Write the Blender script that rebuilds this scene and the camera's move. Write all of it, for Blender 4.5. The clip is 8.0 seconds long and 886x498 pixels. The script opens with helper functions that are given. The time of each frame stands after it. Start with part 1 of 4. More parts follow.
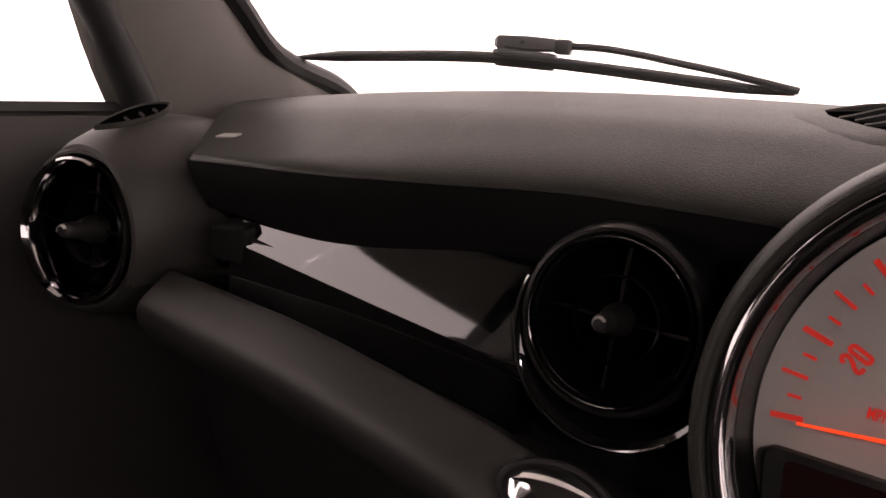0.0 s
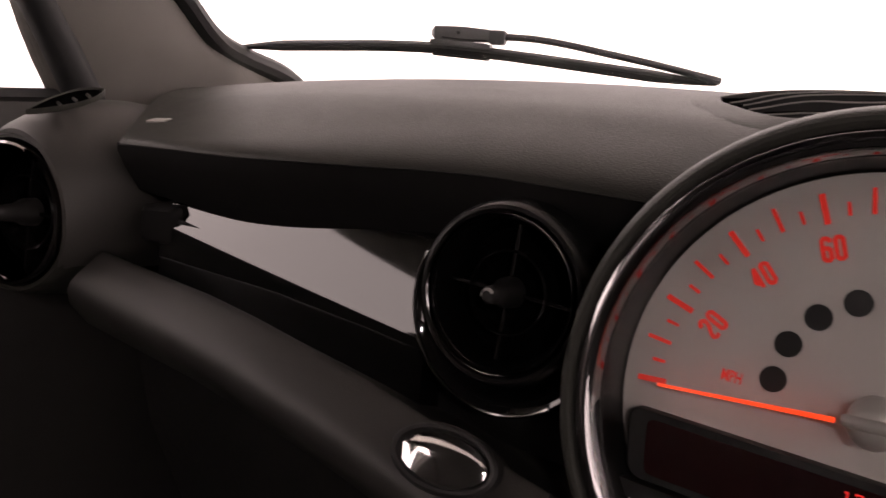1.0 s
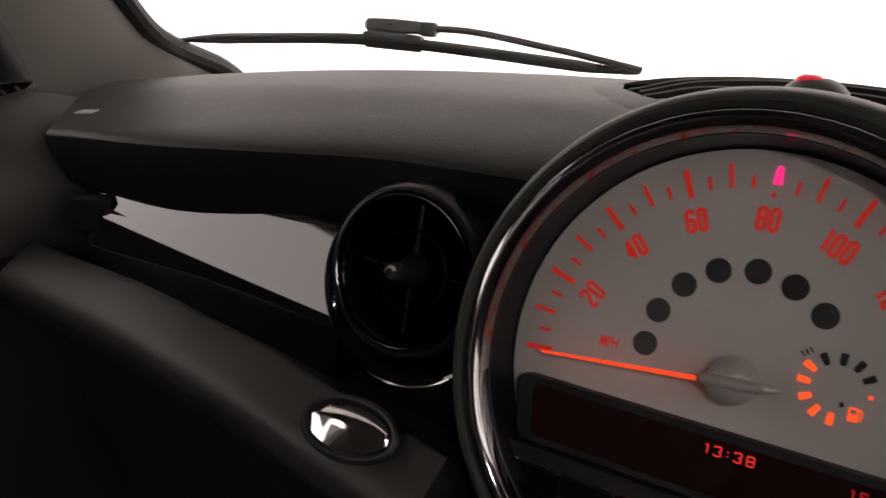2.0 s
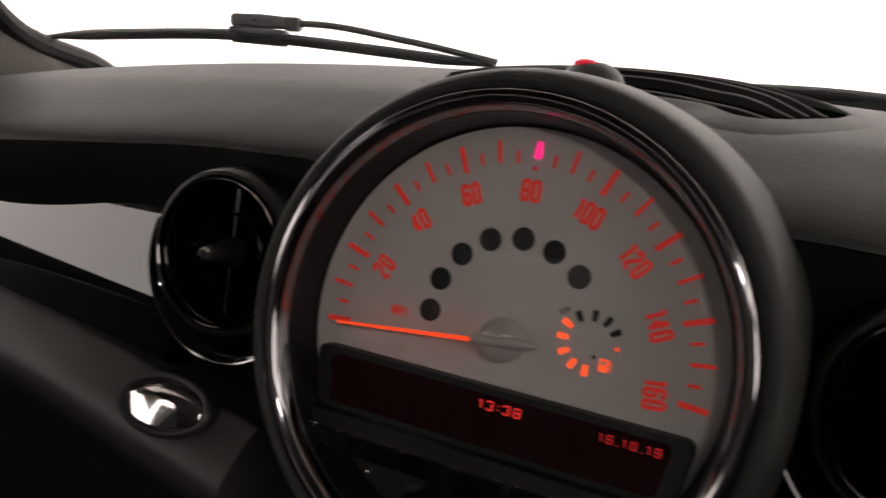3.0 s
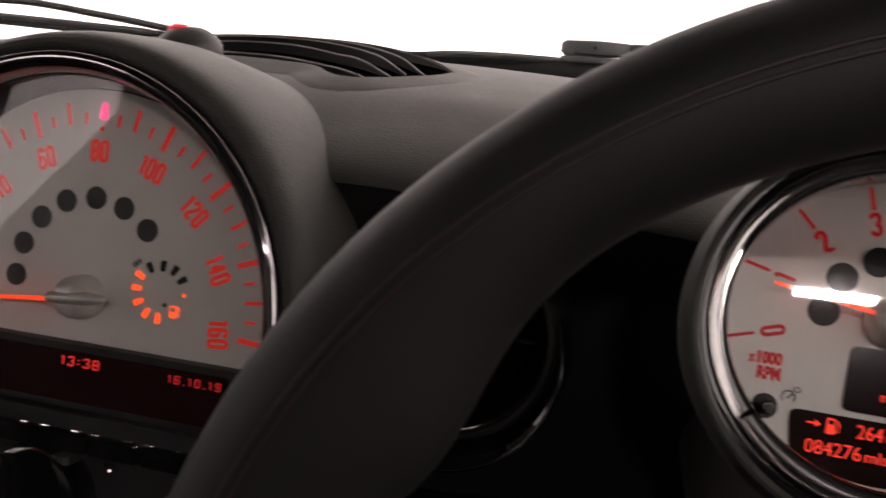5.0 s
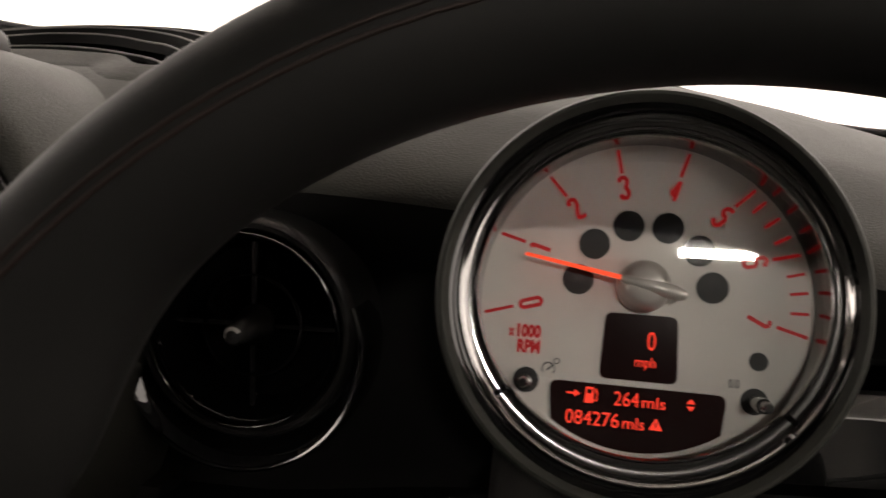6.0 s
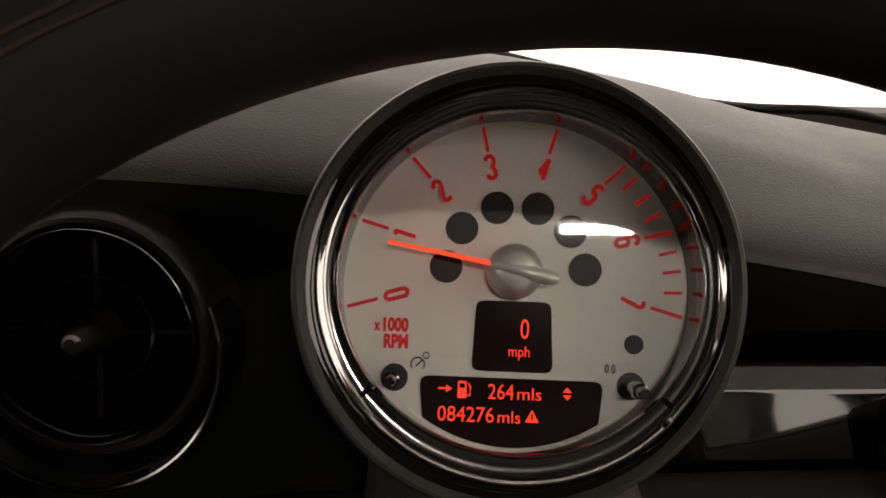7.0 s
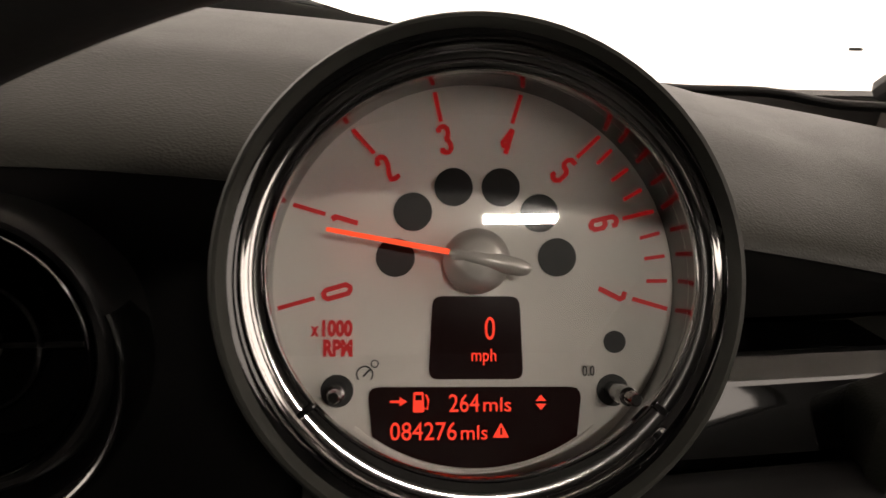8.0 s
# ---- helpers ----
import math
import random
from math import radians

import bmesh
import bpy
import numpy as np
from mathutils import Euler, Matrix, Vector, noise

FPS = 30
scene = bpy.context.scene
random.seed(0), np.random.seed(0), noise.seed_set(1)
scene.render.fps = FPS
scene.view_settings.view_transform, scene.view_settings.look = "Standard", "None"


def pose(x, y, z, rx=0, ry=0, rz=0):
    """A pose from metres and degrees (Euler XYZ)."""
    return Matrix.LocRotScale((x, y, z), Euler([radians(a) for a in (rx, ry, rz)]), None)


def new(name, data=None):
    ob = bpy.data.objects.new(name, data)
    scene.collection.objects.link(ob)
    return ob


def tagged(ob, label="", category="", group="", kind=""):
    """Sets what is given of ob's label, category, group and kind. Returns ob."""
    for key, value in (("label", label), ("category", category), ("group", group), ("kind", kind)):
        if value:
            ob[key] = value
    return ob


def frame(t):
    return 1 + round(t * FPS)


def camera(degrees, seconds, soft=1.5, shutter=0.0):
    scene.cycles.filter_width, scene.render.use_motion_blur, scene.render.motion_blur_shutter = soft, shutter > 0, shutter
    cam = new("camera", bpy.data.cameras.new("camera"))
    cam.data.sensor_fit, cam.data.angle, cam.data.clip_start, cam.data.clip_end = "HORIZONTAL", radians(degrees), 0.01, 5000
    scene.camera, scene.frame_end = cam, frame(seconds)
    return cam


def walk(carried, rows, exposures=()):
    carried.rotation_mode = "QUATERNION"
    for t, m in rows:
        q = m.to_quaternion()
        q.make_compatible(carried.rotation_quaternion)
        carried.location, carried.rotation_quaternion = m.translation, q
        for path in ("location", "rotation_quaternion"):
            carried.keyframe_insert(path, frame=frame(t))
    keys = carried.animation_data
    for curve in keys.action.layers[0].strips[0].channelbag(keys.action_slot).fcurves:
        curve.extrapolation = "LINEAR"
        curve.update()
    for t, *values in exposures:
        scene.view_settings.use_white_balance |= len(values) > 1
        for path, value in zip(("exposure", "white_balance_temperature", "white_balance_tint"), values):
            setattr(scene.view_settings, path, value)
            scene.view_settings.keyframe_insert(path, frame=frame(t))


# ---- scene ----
cam = camera(57.6, 8.0, shutter=0.5)
PATH = [
    (0.0, -0.0444, -0.3679, 1.0529, 76.35, -5.61, 34.36),
    (0.5, -0.0252, -0.3682, 1.0522, 76.20, -5.86, 34.17),
    (1.0, 0.0047, -0.3633, 1.0525, 76.13, -5.99, 32.88),
    (2.5, 0.0786, -0.3650, 1.0536, 76.08, -5.48, 28.64),
    (3.0, 0.1234, -0.3539, 1.0538, 76.45, -5.29, 25.61),
    (3.5, 0.1597, -0.3526, 1.0563, 76.70, -5.06, 22.37),
    (4.0, 0.1951, -0.3508, 1.0557, 76.69, -4.93, 19.78),
    (4.5, 0.2349, -0.3438, 1.0549, 76.42, -4.78, 16.76),
    (4.7, 0.2451, -0.3415, 1.0544, 76.46, -4.70, 15.71),
    (5.8, 0.3108, -0.3147, 1.0593, 74.87, -1.73, 9.54),
    (6.0, 0.3202, -0.3116, 1.0566, 75.11, -1.42, 8.31),
    (6.5, 0.3254, -0.3014, 1.0555, 74.78, -1.28, 3.87),
    (7.0, 0.3279, -0.2897, 1.0531, 74.04, -1.28, 0.20),
    (7.5, 0.3243, -0.2715, 1.0456, 74.22, -1.32, -2.03),
    (8.0, 0.3191, -0.2523, 1.0405, 73.76, -1.57, -6.02),
]
walk(cam, [(t, pose(x, y, z, rx, ry, rz)) for t, x, y, z, rx, ry, rz in PATH],
     [(0.0, 0.42, 6900, 26), (1.2, 0.38, 6850, 25), (2.4, 0.10, 6500, 12), (3.4, 0.12, 6550, 15), (4.7, 0.14, 6600, 20), (6.0, 0.22, 6850, 11), (8.0, 0.32, 7100, 12)])

# ---- light: a bright, white-lit space all round the parked car ----
world = bpy.data.worlds.new("world")
scene.world = world
world.use_nodes = True
wn = world.node_tree.nodes
wn["Background"].inputs["Color"].default_value = (1.0, 0.875, 0.835, 1)
wn["Background"].inputs["Strength"].default_value = 2.9


# ---- materials ----
def material(name, color, rough=0.5, metal=0.0, coat=0.0, vary=0.15, scale=6.0, grain=0.0, grain_scale=900.0,
             emit=None, power=0.0, spec=0.5):
    m = bpy.data.materials.new(name)
    m.use_nodes = True
    nt = m.node_tree
    b = nt.nodes["Principled BSDF"]
    b.inputs["Roughness"].default_value = rough
    b.inputs["Metallic"].default_value = metal
    b.inputs["Coat Weight"].default_value = coat
    b.inputs["Coat Roughness"].default_value = 0.04
    b.inputs["Specular IOR Level"].default_value = spec
    b.inputs["Base Color"].default_value = (*color, 1)
    tc = nt.nodes.new("ShaderNodeTexCoord")
    if vary:
        n = nt.nodes.new("ShaderNodeTexNoise")
        n.inputs["Scale"].default_value = scale
        n.inputs["Detail"].default_value = 6
        nt.links.new(tc.outputs["Object"], n.inputs["Vector"])
        r = nt.nodes.new("ShaderNodeValToRGB")
        r.color_ramp.elements[0].position, r.color_ramp.elements[1].position = 0.3, 0.7
        r.color_ramp.elements[0].color = (*[c * (1 - vary) for c in color], 1)
        r.color_ramp.elements[1].color = (*[min(1, c * (1 + vary)) for c in color], 1)
        nt.links.new(n.outputs["Fac"], r.inputs["Fac"])
        nt.links.new(r.outputs["Color"], b.inputs["Base Color"])
        q = nt.nodes.new("ShaderNodeMapRange")
        q.inputs["To Min"].default_value, q.inputs["To Max"].default_value = rough * (1 - vary * 0.6), min(1, rough * (1 + vary * 0.6))
        n2 = nt.nodes.new("ShaderNodeTexNoise")
        n2.inputs["Scale"].default_value = scale * 9
        n2.inputs["Detail"].default_value = 4
        nt.links.new(tc.outputs["Object"], n2.inputs["Vector"])
        nt.links.new(n2.outputs["Fac"], q.inputs["Value"])
        nt.links.new(q.outputs["Result"], b.inputs["Roughness"])
    if grain:
        v = nt.nodes.new("ShaderNodeTexVoronoi")
        v.inputs["Scale"].default_value = grain_scale
        nt.links.new(tc.outputs["Object"], v.inputs["Vector"])
        u = nt.nodes.new("ShaderNodeBump")
        u.inputs["Strength"].default_value = grain
        u.inputs["Distance"].default_value = 0.0004
        nt.links.new(v.outputs["Distance"], u.inputs["Height"])
        nt.links.new(u.outputs["Normal"], b.inputs["Normal"])
    if emit:
        b.inputs["Emission Color"].default_value = (*emit, 1)
        b.inputs["Emission Strength"].default_value = power
    return m


def pane_material(name, tint=(1, 1, 1), gloss=1.0, base=0.045):
    """Thin clear pane: light goes straight through, a grazing mirror lies over it."""
    m = bpy.data.materials.new(name)
    m.use_nodes = True
    nt = m.node_tree
    nt.nodes.remove(nt.nodes["Principled BSDF"])
    t = nt.nodes.new("ShaderNodeBsdfTransparent")
    t.inputs["Color"].default_value = (*tint, 1)
    g = nt.nodes.new("ShaderNodeBsdfGlossy")
    g.inputs["Roughness"].default_value = 0.015
    g.inputs["Color"].default_value = (gloss, gloss, gloss, 1)
    f = nt.nodes.new("ShaderNodeLayerWeight")
    f.inputs["Blend"].default_value = 0.5
    k = nt.nodes.new("ShaderNodeMath")
    k.operation = "POWER"
    k.inputs[1].default_value = 5.0
    a = nt.nodes.new("ShaderNodeMath")
    a.operation = "MULTIPLY_ADD"
    a.inputs[1].default_value, a.inputs[2].default_value = 1.0 - base, base
    nt.links.new(f.outputs["Facing"], k.inputs[0])
    nt.links.new(k.outputs["Value"], a.inputs[0])
    x = nt.nodes.new("ShaderNodeMixShader")
    nt.links.new(a.outputs["Value"], x.inputs["Fac"])
    nt.links.new(t.outputs["BSDF"], x.inputs[1])
    nt.links.new(g.outputs["BSDF"], x.inputs[2])
    nt.links.new(x.outputs["Shader"], nt.nodes["Material Output"].inputs["Surface"])
    return m


SOFT = material("soft_dash_plastic", (0.0375, 0.0375, 0.0325), 0.5, spec=0.22, vary=0.14, scale=6, grain=0.45, grain_scale=850)
LOWER = material("lower_dash_plastic", (0.034, 0.0315, 0.029), 0.5, vary=0.12, scale=5, grain=0.2, grain_scale=1000)
BLACK = material("black_plastic", (0.018, 0.017, 0.0167), 0.5, vary=0.2, scale=20)
FASCIA = material("black_shaded_fascia", (0.009, 0.0086, 0.0085), 0.5, vary=0.2, scale=20, spec=0.16)
PILLAR = material("pillar_trim", (0.135, 0.127, 0.115), 0.75, vary=0.1, scale=9, grain=0.4, grain_scale=1500)
GLOSS = material("piano_black", (0.004, 0.0039, 0.0040), 0.035, vary=0.1, scale=12, coat=0.7)
SATIN = material("satin_black", (0.013, 0.0125, 0.0125), 0.32, vary=0.15, scale=30, spec=0.22)
HOUSING = material("gauge_housing", (0.040, 0.041, 0.036), 0.5, spec=0.18, vary=0.1, scale=20, grain=0.06, grain_scale=1500)
VANE = material("vent_vane_black", (0.006, 0.0058, 0.0058), 0.22, vary=0.2, scale=40, spec=0.35)
RING_CHROME = material("gauge_ring_chrome", (0.43, 0.42, 0.415), 0.08, metal=1.0, vary=0.10, scale=25)
CHROME = material("chrome", (0.80, 0.79, 0.78), 0.07, metal=1.0, vary=0.06, scale=15)
BEZEL = material("smoked_chrome", (0.34, 0.33, 0.335), 0.07, metal=1.0, vary=0.06, scale=15)
DARK_CHROME = material("dark_chrome", (0.30, 0.30, 0.30), 0.12, metal=1.0, vary=0.06, scale=15)
TACH_FACE = material("white_dial", (0.90, 0.87, 0.81), 0.40, vary=0.07, scale=28)
FACE = material("silver_dial", (0.61, 0.585, 0.555), 0.42, vary=0.05, scale=14)
SMOKED = material("smoked_display", (0.006, 0.004, 0.004), 0.12, vary=0.1, scale=20, emit=(0.30, 0.0, 0.005), power=0.008)
INK = material("dark_dial_ink", (0.018, 0.018, 0.018), 0.5, vary=0.1, scale=60)
RED = material("backlit_red_print", (0.55, 0.03, 0.02), 0.5, vary=0.05, scale=60, emit=(1.0, 0.05, 0.03), power=0.22)
RED_DARK = material("tach_red_print", (0.45, 0.015, 0.02), 0.5, vary=0.05, scale=60, emit=(1.0, 0.03, 0.03), power=0.12)
GLOW = material("lit_red_display", (0.3, 0.01, 0.01), 0.5, vary=0, emit=(1.0, 0.045, 0.02), power=0.92)
CLOCK = material("lit_clock_red", (0.3, 0.01, 0.01), 0.5, vary=0, emit=(1.0, 0.04, 0.03), power=0.62)
GLOW_DIM = material("dim_red_display", (0.2, 0.01, 0.01), 0.5, vary=0, emit=(1.0, 0.03, 0.03), power=0.36)
NEEDLE = material("lit_needle", (0.6, 0.05, 0.02), 0.4, vary=0, emit=(1.0, 0.07, 0.015), power=0.85)
AMBER = material("lit_fuel_segment", (0.6, 0.08, 0.02), 0.4, vary=0, emit=(1.0, 0.10, 0.02), power=0.95)
PINK = material("lit_marker", (0.6, 0.05, 0.15), 0.4, vary=0, emit=(1.0, 0.02, 0.22), power=1.0)
ALARM_RED = material("lit_alarm_red", (0.5, 0.02, 0.04), 0.4, vary=0, emit=(1.0, 0.02, 0.06), power=0.35)
HUB = material("satin_silver_hub", (0.60, 0.58, 0.545), 0.28, metal=0.35, vary=0.06, scale=40)
LEATHER = material("black_leather", (0.0088, 0.0086, 0.0082), 0.58, vary=0.15, scale=25, grain=0.06, grain_scale=900, spec=0.28)
THREAD = material("brown_thread", (0.014, 0.006, 0.004), 0.6, vary=0.2, scale=80)
DOOR = material("door_card_plastic", (0.029, 0.027, 0.025), 0.65, vary=0.15, scale=6, grain=0.3, grain_scale=700)
RUBBER = material("black_rubber", (0.012, 0.012, 0.012), 0.6, vary=0.2, scale=30)
WIPER = material("wiper_black_paint", (0.085, 0.085, 0.088), 0.4, vary=0.2, scale=30)
CLIP = material("wiper_clip_grey", (0.13, 0.13, 0.135), 0.4, vary=0.2, scale=40)
# pale copy of the slat colour, for tops that catch the light
SLAT_LIT = material("grille_slat_lit", (0.16, 0.155, 0.145), 0.45, vary=0.1, scale=40)
POD = material("vent_pod_plastic", (0.052, 0.049, 0.045), 0.55, vary=0.12, scale=7, grain=0.3, grain_scale=900)
WALL_GLOSS = material("gauge_wall_gloss", (0.17, 0.165, 0.16), 0.12, metal=1.0, vary=0.1, scale=25)
WHITE_PRINT = material("pale_print", (0.55, 0.54, 0.52), 0.5, vary=0.05, scale=60)
CLOTH = material("grey_headliner", (0.05, 0.048, 0.046), 0.9, vary=0.1, scale=30)
SHELL = material("dark_cabin_trim", (0.03, 0.0285, 0.027), 0.7, vary=0.15, scale=6)
GLASS = pane_material("window_glass", (0.93, 0.95, 0.94))
DOOR_GLASS = pane_material("door_glass", (0.93, 0.95, 0.94), 0.12)
DIM_SHEET = pane_material("grey_dimming_sheet", (0.19, 0.183, 0.17), 0.12)
WALL = material("grey_wall_panel", (0.14, 0.135, 0.127), 0.7, vary=0.06, scale=1.5)
FLOOR_WHITE = material("pale_floor", (0.84, 0.83, 0.81), 0.6, vary=0.04, scale=0.7)
CONCRETE = material("grey_concrete", (0.34, 0.325, 0.31), 0.8, vary=0.1, scale=1.2)
LAMP = material("lit_roof_lamp", (0.9, 0.9, 0.9), 0.4, vary=0, emit=(1, 0.95, 0.88), power=265.0)
# near-black fill: the shade of deep openings put into the colour
GAP_SHADE = material("gap_shade", (0.003, 0.003, 0.003), 0.95, vary=0.1, scale=30, spec=0.0)
LENS = pane_material("gauge_lens", (0.97, 0.97, 0.97))
DIM_LENS = pane_material("coated_gauge_lens", (0.97, 0.97, 0.97), 0.75, 0.028)


# ---- mesh helpers ----
def part(name, bm, mat, parent=None, label="", smooth=True):
    me = bpy.data.meshes.new(name)
    bmesh.ops.recalc_face_normals(bm, faces=bm.faces)
    bm.to_mesh(me)
    bm.free()
    if smooth:
        for p in me.polygons:
            p.use_smooth = True
        me.set_sharp_from_angle(angle=radians(35))
    me.materials.append(mat)
    ob = new(name, me)
    if parent:
        ob.parent = parent
    if label:
        tagged(ob, label)
    return ob


def thing(name, m, label, category, group="", kind=""):
    ob = new(name)
    ob.empty_display_size = 0.02
    ob.matrix_world = m
    return tagged(ob, label, category, group, kind)


def loft(rings, closed=True, caps=True, cyclic=False):
    """Skin through rings of equally many points."""
    bm = bmesh.new()
    vs = [[bm.verts.new(p) for p in ring] for ring in rings]
    n = len(vs[0])
    pairs = list(zip(vs, vs[1:])) + ([(vs[-1], vs[0])] if cyclic else [])
    for a, b in pairs:
        for i in range(n if closed else n - 1):
            j = (i + 1) % n
            bm.faces.new((a[i], a[j], b[j], b[i]))
    if caps and closed and not cyclic:
        bm.faces.new(vs[0])
        bm.faces.new(vs[-1])
    return bm


def lathe(profile, n=72, a0=0.0, a1=360.0, cx=0.0, cz=0.0, loop=False):
    """Turn (r, y) points round the local y axis; a full turn is closed. loop: the profile itself closes."""
    full = abs(a1 - a0 - 360) < 1e-6
    rings = []
    for k in range(n if full else n + 1):
        a = radians(a0 + (a1 - a0) * k / n)
        rings.append([(cx + r * math.sin(a), y, cz + r * math.cos(a)) for r, y in profile])
    return loft(rings, closed=loop, caps=not full, cyclic=full)


def rounded(points, bevel, seg=3):
    """A closed outline in 2D with its corners rounded."""
    out = []
    n = len(points)
    for i in range(n):
        p, a, b = (Vector(points[j % n]) for j in (i, i - 1, i + 1))
        da, db = (a - p), (b - p)
        k = min(bevel, da.length * 0.45, db.length * 0.45)
        u, v = p + da.normalized() * k, p + db.normalized() * k
        for s in range(seg + 1):
            t = s / seg
            out.append(tuple((1 - t) ** 2 * u + 2 * t * (1 - t) * p + t * t * v))
    return out


def plate(outline, y0, y1, edge=0.0):
    """A plate in the local xz plane between y0 (front) and y1, its front edge bevelled."""
    bm = bmesh.new()
    c = Vector((sum(p[0] for p in outline) / len(outline), sum(p[1] for p in outline) / len(outline)))
    rows = []
    if edge:
        rows.append([(p[0] + (c.x - p[0]) / max(1e-6, (Vector(p) - c).length) * edge, y0, p[1] + (c.y - p[1]) / max(1e-6, (Vector(p) - c).length) * edge) for p in outline])
        rows.append([(p[0], y0 + edge, p[1]) for p in outline])
    else:
        rows.append([(p[0], y0, p[1]) for p in outline])
    rows.append([(p[0], y1, p[1]) for p in outline])
    bm.free()
    return loft(rows)


def disc(r, y0, y1, cx=0.0, cz=0.0, n=28, edge=0.0):
    return plate([(cx + r * math.sin(2 * math.pi * k / n), cz + r * math.cos(2 * math.pi * k / n)) for k in range(n)], y0, y1, edge)


def bar(x, z, w, h, y0, y1, turn=0.0, edge=0.0, taper=1.0, bevel=0.0):
    """A small bar centred at (x, z), w across and h along, turned clockwise."""
    a = radians(turn)
    pts = [(-w / 2, -h / 2), (w / 2, -h / 2), (w / 2 * taper, h / 2), (-w / 2 * taper, h / 2)]
    if bevel:
        pts = rounded(pts, bevel)
    return plate([(x + u * math.cos(a) + v * math.sin(a), z - u * math.sin(a) + v * math.cos(a)) for u, v in pts], y0, y1, edge)


def tube(points, radius, n=12, flat=1.0):
    """A round bar along points; radius may be a list."""
    pts = [Vector(p) for p in points]
    rings = []
    for i, p in enumerate(pts):
        d = (pts[min(i + 1, len(pts) - 1)] - pts[max(i - 1, 0)]).normalized()
        side = d.cross(Vector((0, 0, 1))).normalized()
        up = side.cross(d)
        r = radius[i] if isinstance(radius, (list, tuple)) else radius
        rings.append([p + side * r * math.cos(2 * math.pi * k / n) + up * r * flat * math.sin(2 * math.pi * k / n) for k in range(n)])
    return loft(rings)


def smooth_path(points, steps=8):
    """Catmull-Rom through points."""
    P = [Vector(p) for p in points]
    out = []
    for i in range(len(P) - 1):
        a, b, c, d = P[max(i - 1, 0)], P[i], P[i + 1], P[min(i + 2, len(P) - 1)]
        for s in range(steps):
            t = s / steps
            out.append(0.5 * ((2 * b) + (c - a) * t + (2 * a - 5 * b + 4 * c - d) * t * t + (3 * b - a - 3 * c + d) * t ** 3))
    out.append(P[-1])
    return out


def lettering(text, x, z, size, y, mat, parent, turn=0.0, squeeze=1.0, name="numeral", label="", depth=0.0003, bold=0.0, box=None):
    cu = bpy.data.curves.new("text", "FONT")
    cu.body = text
    cu.align_x, cu.align_y = "CENTER", "CENTER"
    cu.size = size
    cu.extrude = depth / 2
    cu.offset = bold
    cu.resolution_u = 3
    tmp = bpy.data.objects.new("text", cu)
    scene.collection.objects.link(tmp)
    bpy.context.view_layer.update()
    me = bpy.data.meshes.new_from_object(tmp.evaluated_get(bpy.context.evaluated_depsgraph_get()))
    bpy.data.objects.remove(tmp)
    bpy.data.curves.remove(cu)
    if box:
        xs = [v.co.x for v in me.vertices]
        ys = [v.co.y for v in me.vertices]
        w, h = max(xs) - min(xs), max(ys) - min(ys)
        me.transform(Matrix.Diagonal((box[0] / w, box[1] / h, 1, 1)) @ Matrix.Translation((-(max(xs) + min(xs)) / 2, -(max(ys) + min(ys)) / 2, 0)))
    me.transform(Matrix.Translation((x, y, z)) @ Matrix.Rotation(radians(turn), 4, "Y") @ Matrix.Rotation(radians(90), 4, "X") @ Matrix.Diagonal((squeeze, 1, 1, 1)))
    bm = bmesh.new()
    bm.from_mesh(me)
    bpy.data.meshes.remove(me)
    bmesh.ops.remove_doubles(bm, verts=bm.verts, dist=1e-6)
    ca, sa = math.cos(radians(turn)), math.sin(radians(turn))
    spans, seen = [], set()
    for v in bm.verts:
        if v in seen:
            continue
        stack, group = [v], set()
        while stack:
            u = stack.pop()
            if u in group:
                continue
            group.add(u)
            stack += [e.other_vert(u) for e in u.link_edges]
        seen |= group
        along = [(u.co.x - x) * ca - (u.co.z - z) * sa for u in group]
        spans.append([min(along), max(along), group])
    spans.sort(key=lambda q: q[0])
    glyphs = []
    for a, b, group in spans:
        if glyphs and a < glyphs[-1][1] - 0.25 * (b - a):
            glyphs[-1][1] = max(b, glyphs[-1][1])
            glyphs[-1][2] |= group
        else:
            glyphs.append([a, b, group])
    for a, b, group in glyphs:
        one = bmesh.new()
        index = {v: one.verts.new(v.co) for v in group}
        for f in bm.faces:
            if f.verts[0] in index:
                one.faces.new([index[v] for v in f.verts])
        part(name, one, mat, parent, label, smooth=False)
    bm.free()


DIGIT_LINES = {
    "0": [[(-1, 2), (1, 2), (1, -2), (-1, -2), (-1, 2)]],
    "1": [[(-0.75, 1.35), (0.1, 2), (0.1, -2)]],
    "2": [[(-1, 1.1), (-1, 2), (1, 2), (1, 0.7), (-1, -1.2), (-1, -2), (1, -2)]],
    "3": [[(-1, 1.2), (-1, 2), (1, 2), (1, 0.35), (0.1, 0), (1, -0.35), (1, -2), (-1, -2), (-1, -1.2)]],
    "4": [[(0.5, -2), (0.5, 2), (-1, -0.9), (1.15, -0.9)]],
    "5": [[(1, 2), (-1, 2), (-1, 0.35), (1, 0.35), (1, -2), (-1, -2), (-1, -1.2)]],
    "6": [[(1, 1.2), (1, 2), (-1, 2), (-1, -2), (1, -2), (1, 0.2), (-1, 0.2)]],
    "7": [[(-1, 2), (1, 2), (-0.1, -2)]],
    "8": [[(-1, 2), (1, 2), (1, -2), (-1, -2), (-1, 2)], [(-1, 0), (1, 0)]],
    "9": [[(-1, -1.2), (-1, -2), (1, -2), (1, 2), (-1, 2), (-1, -0.2), (1, -0.2)]],
    ".": [[(-0.35, -2), (0.35, -2)]],
    ":": [[(-0.2, 0.9), (0.2, 0.9)], [(-0.2, -0.9), (0.2, -0.9)]],
}


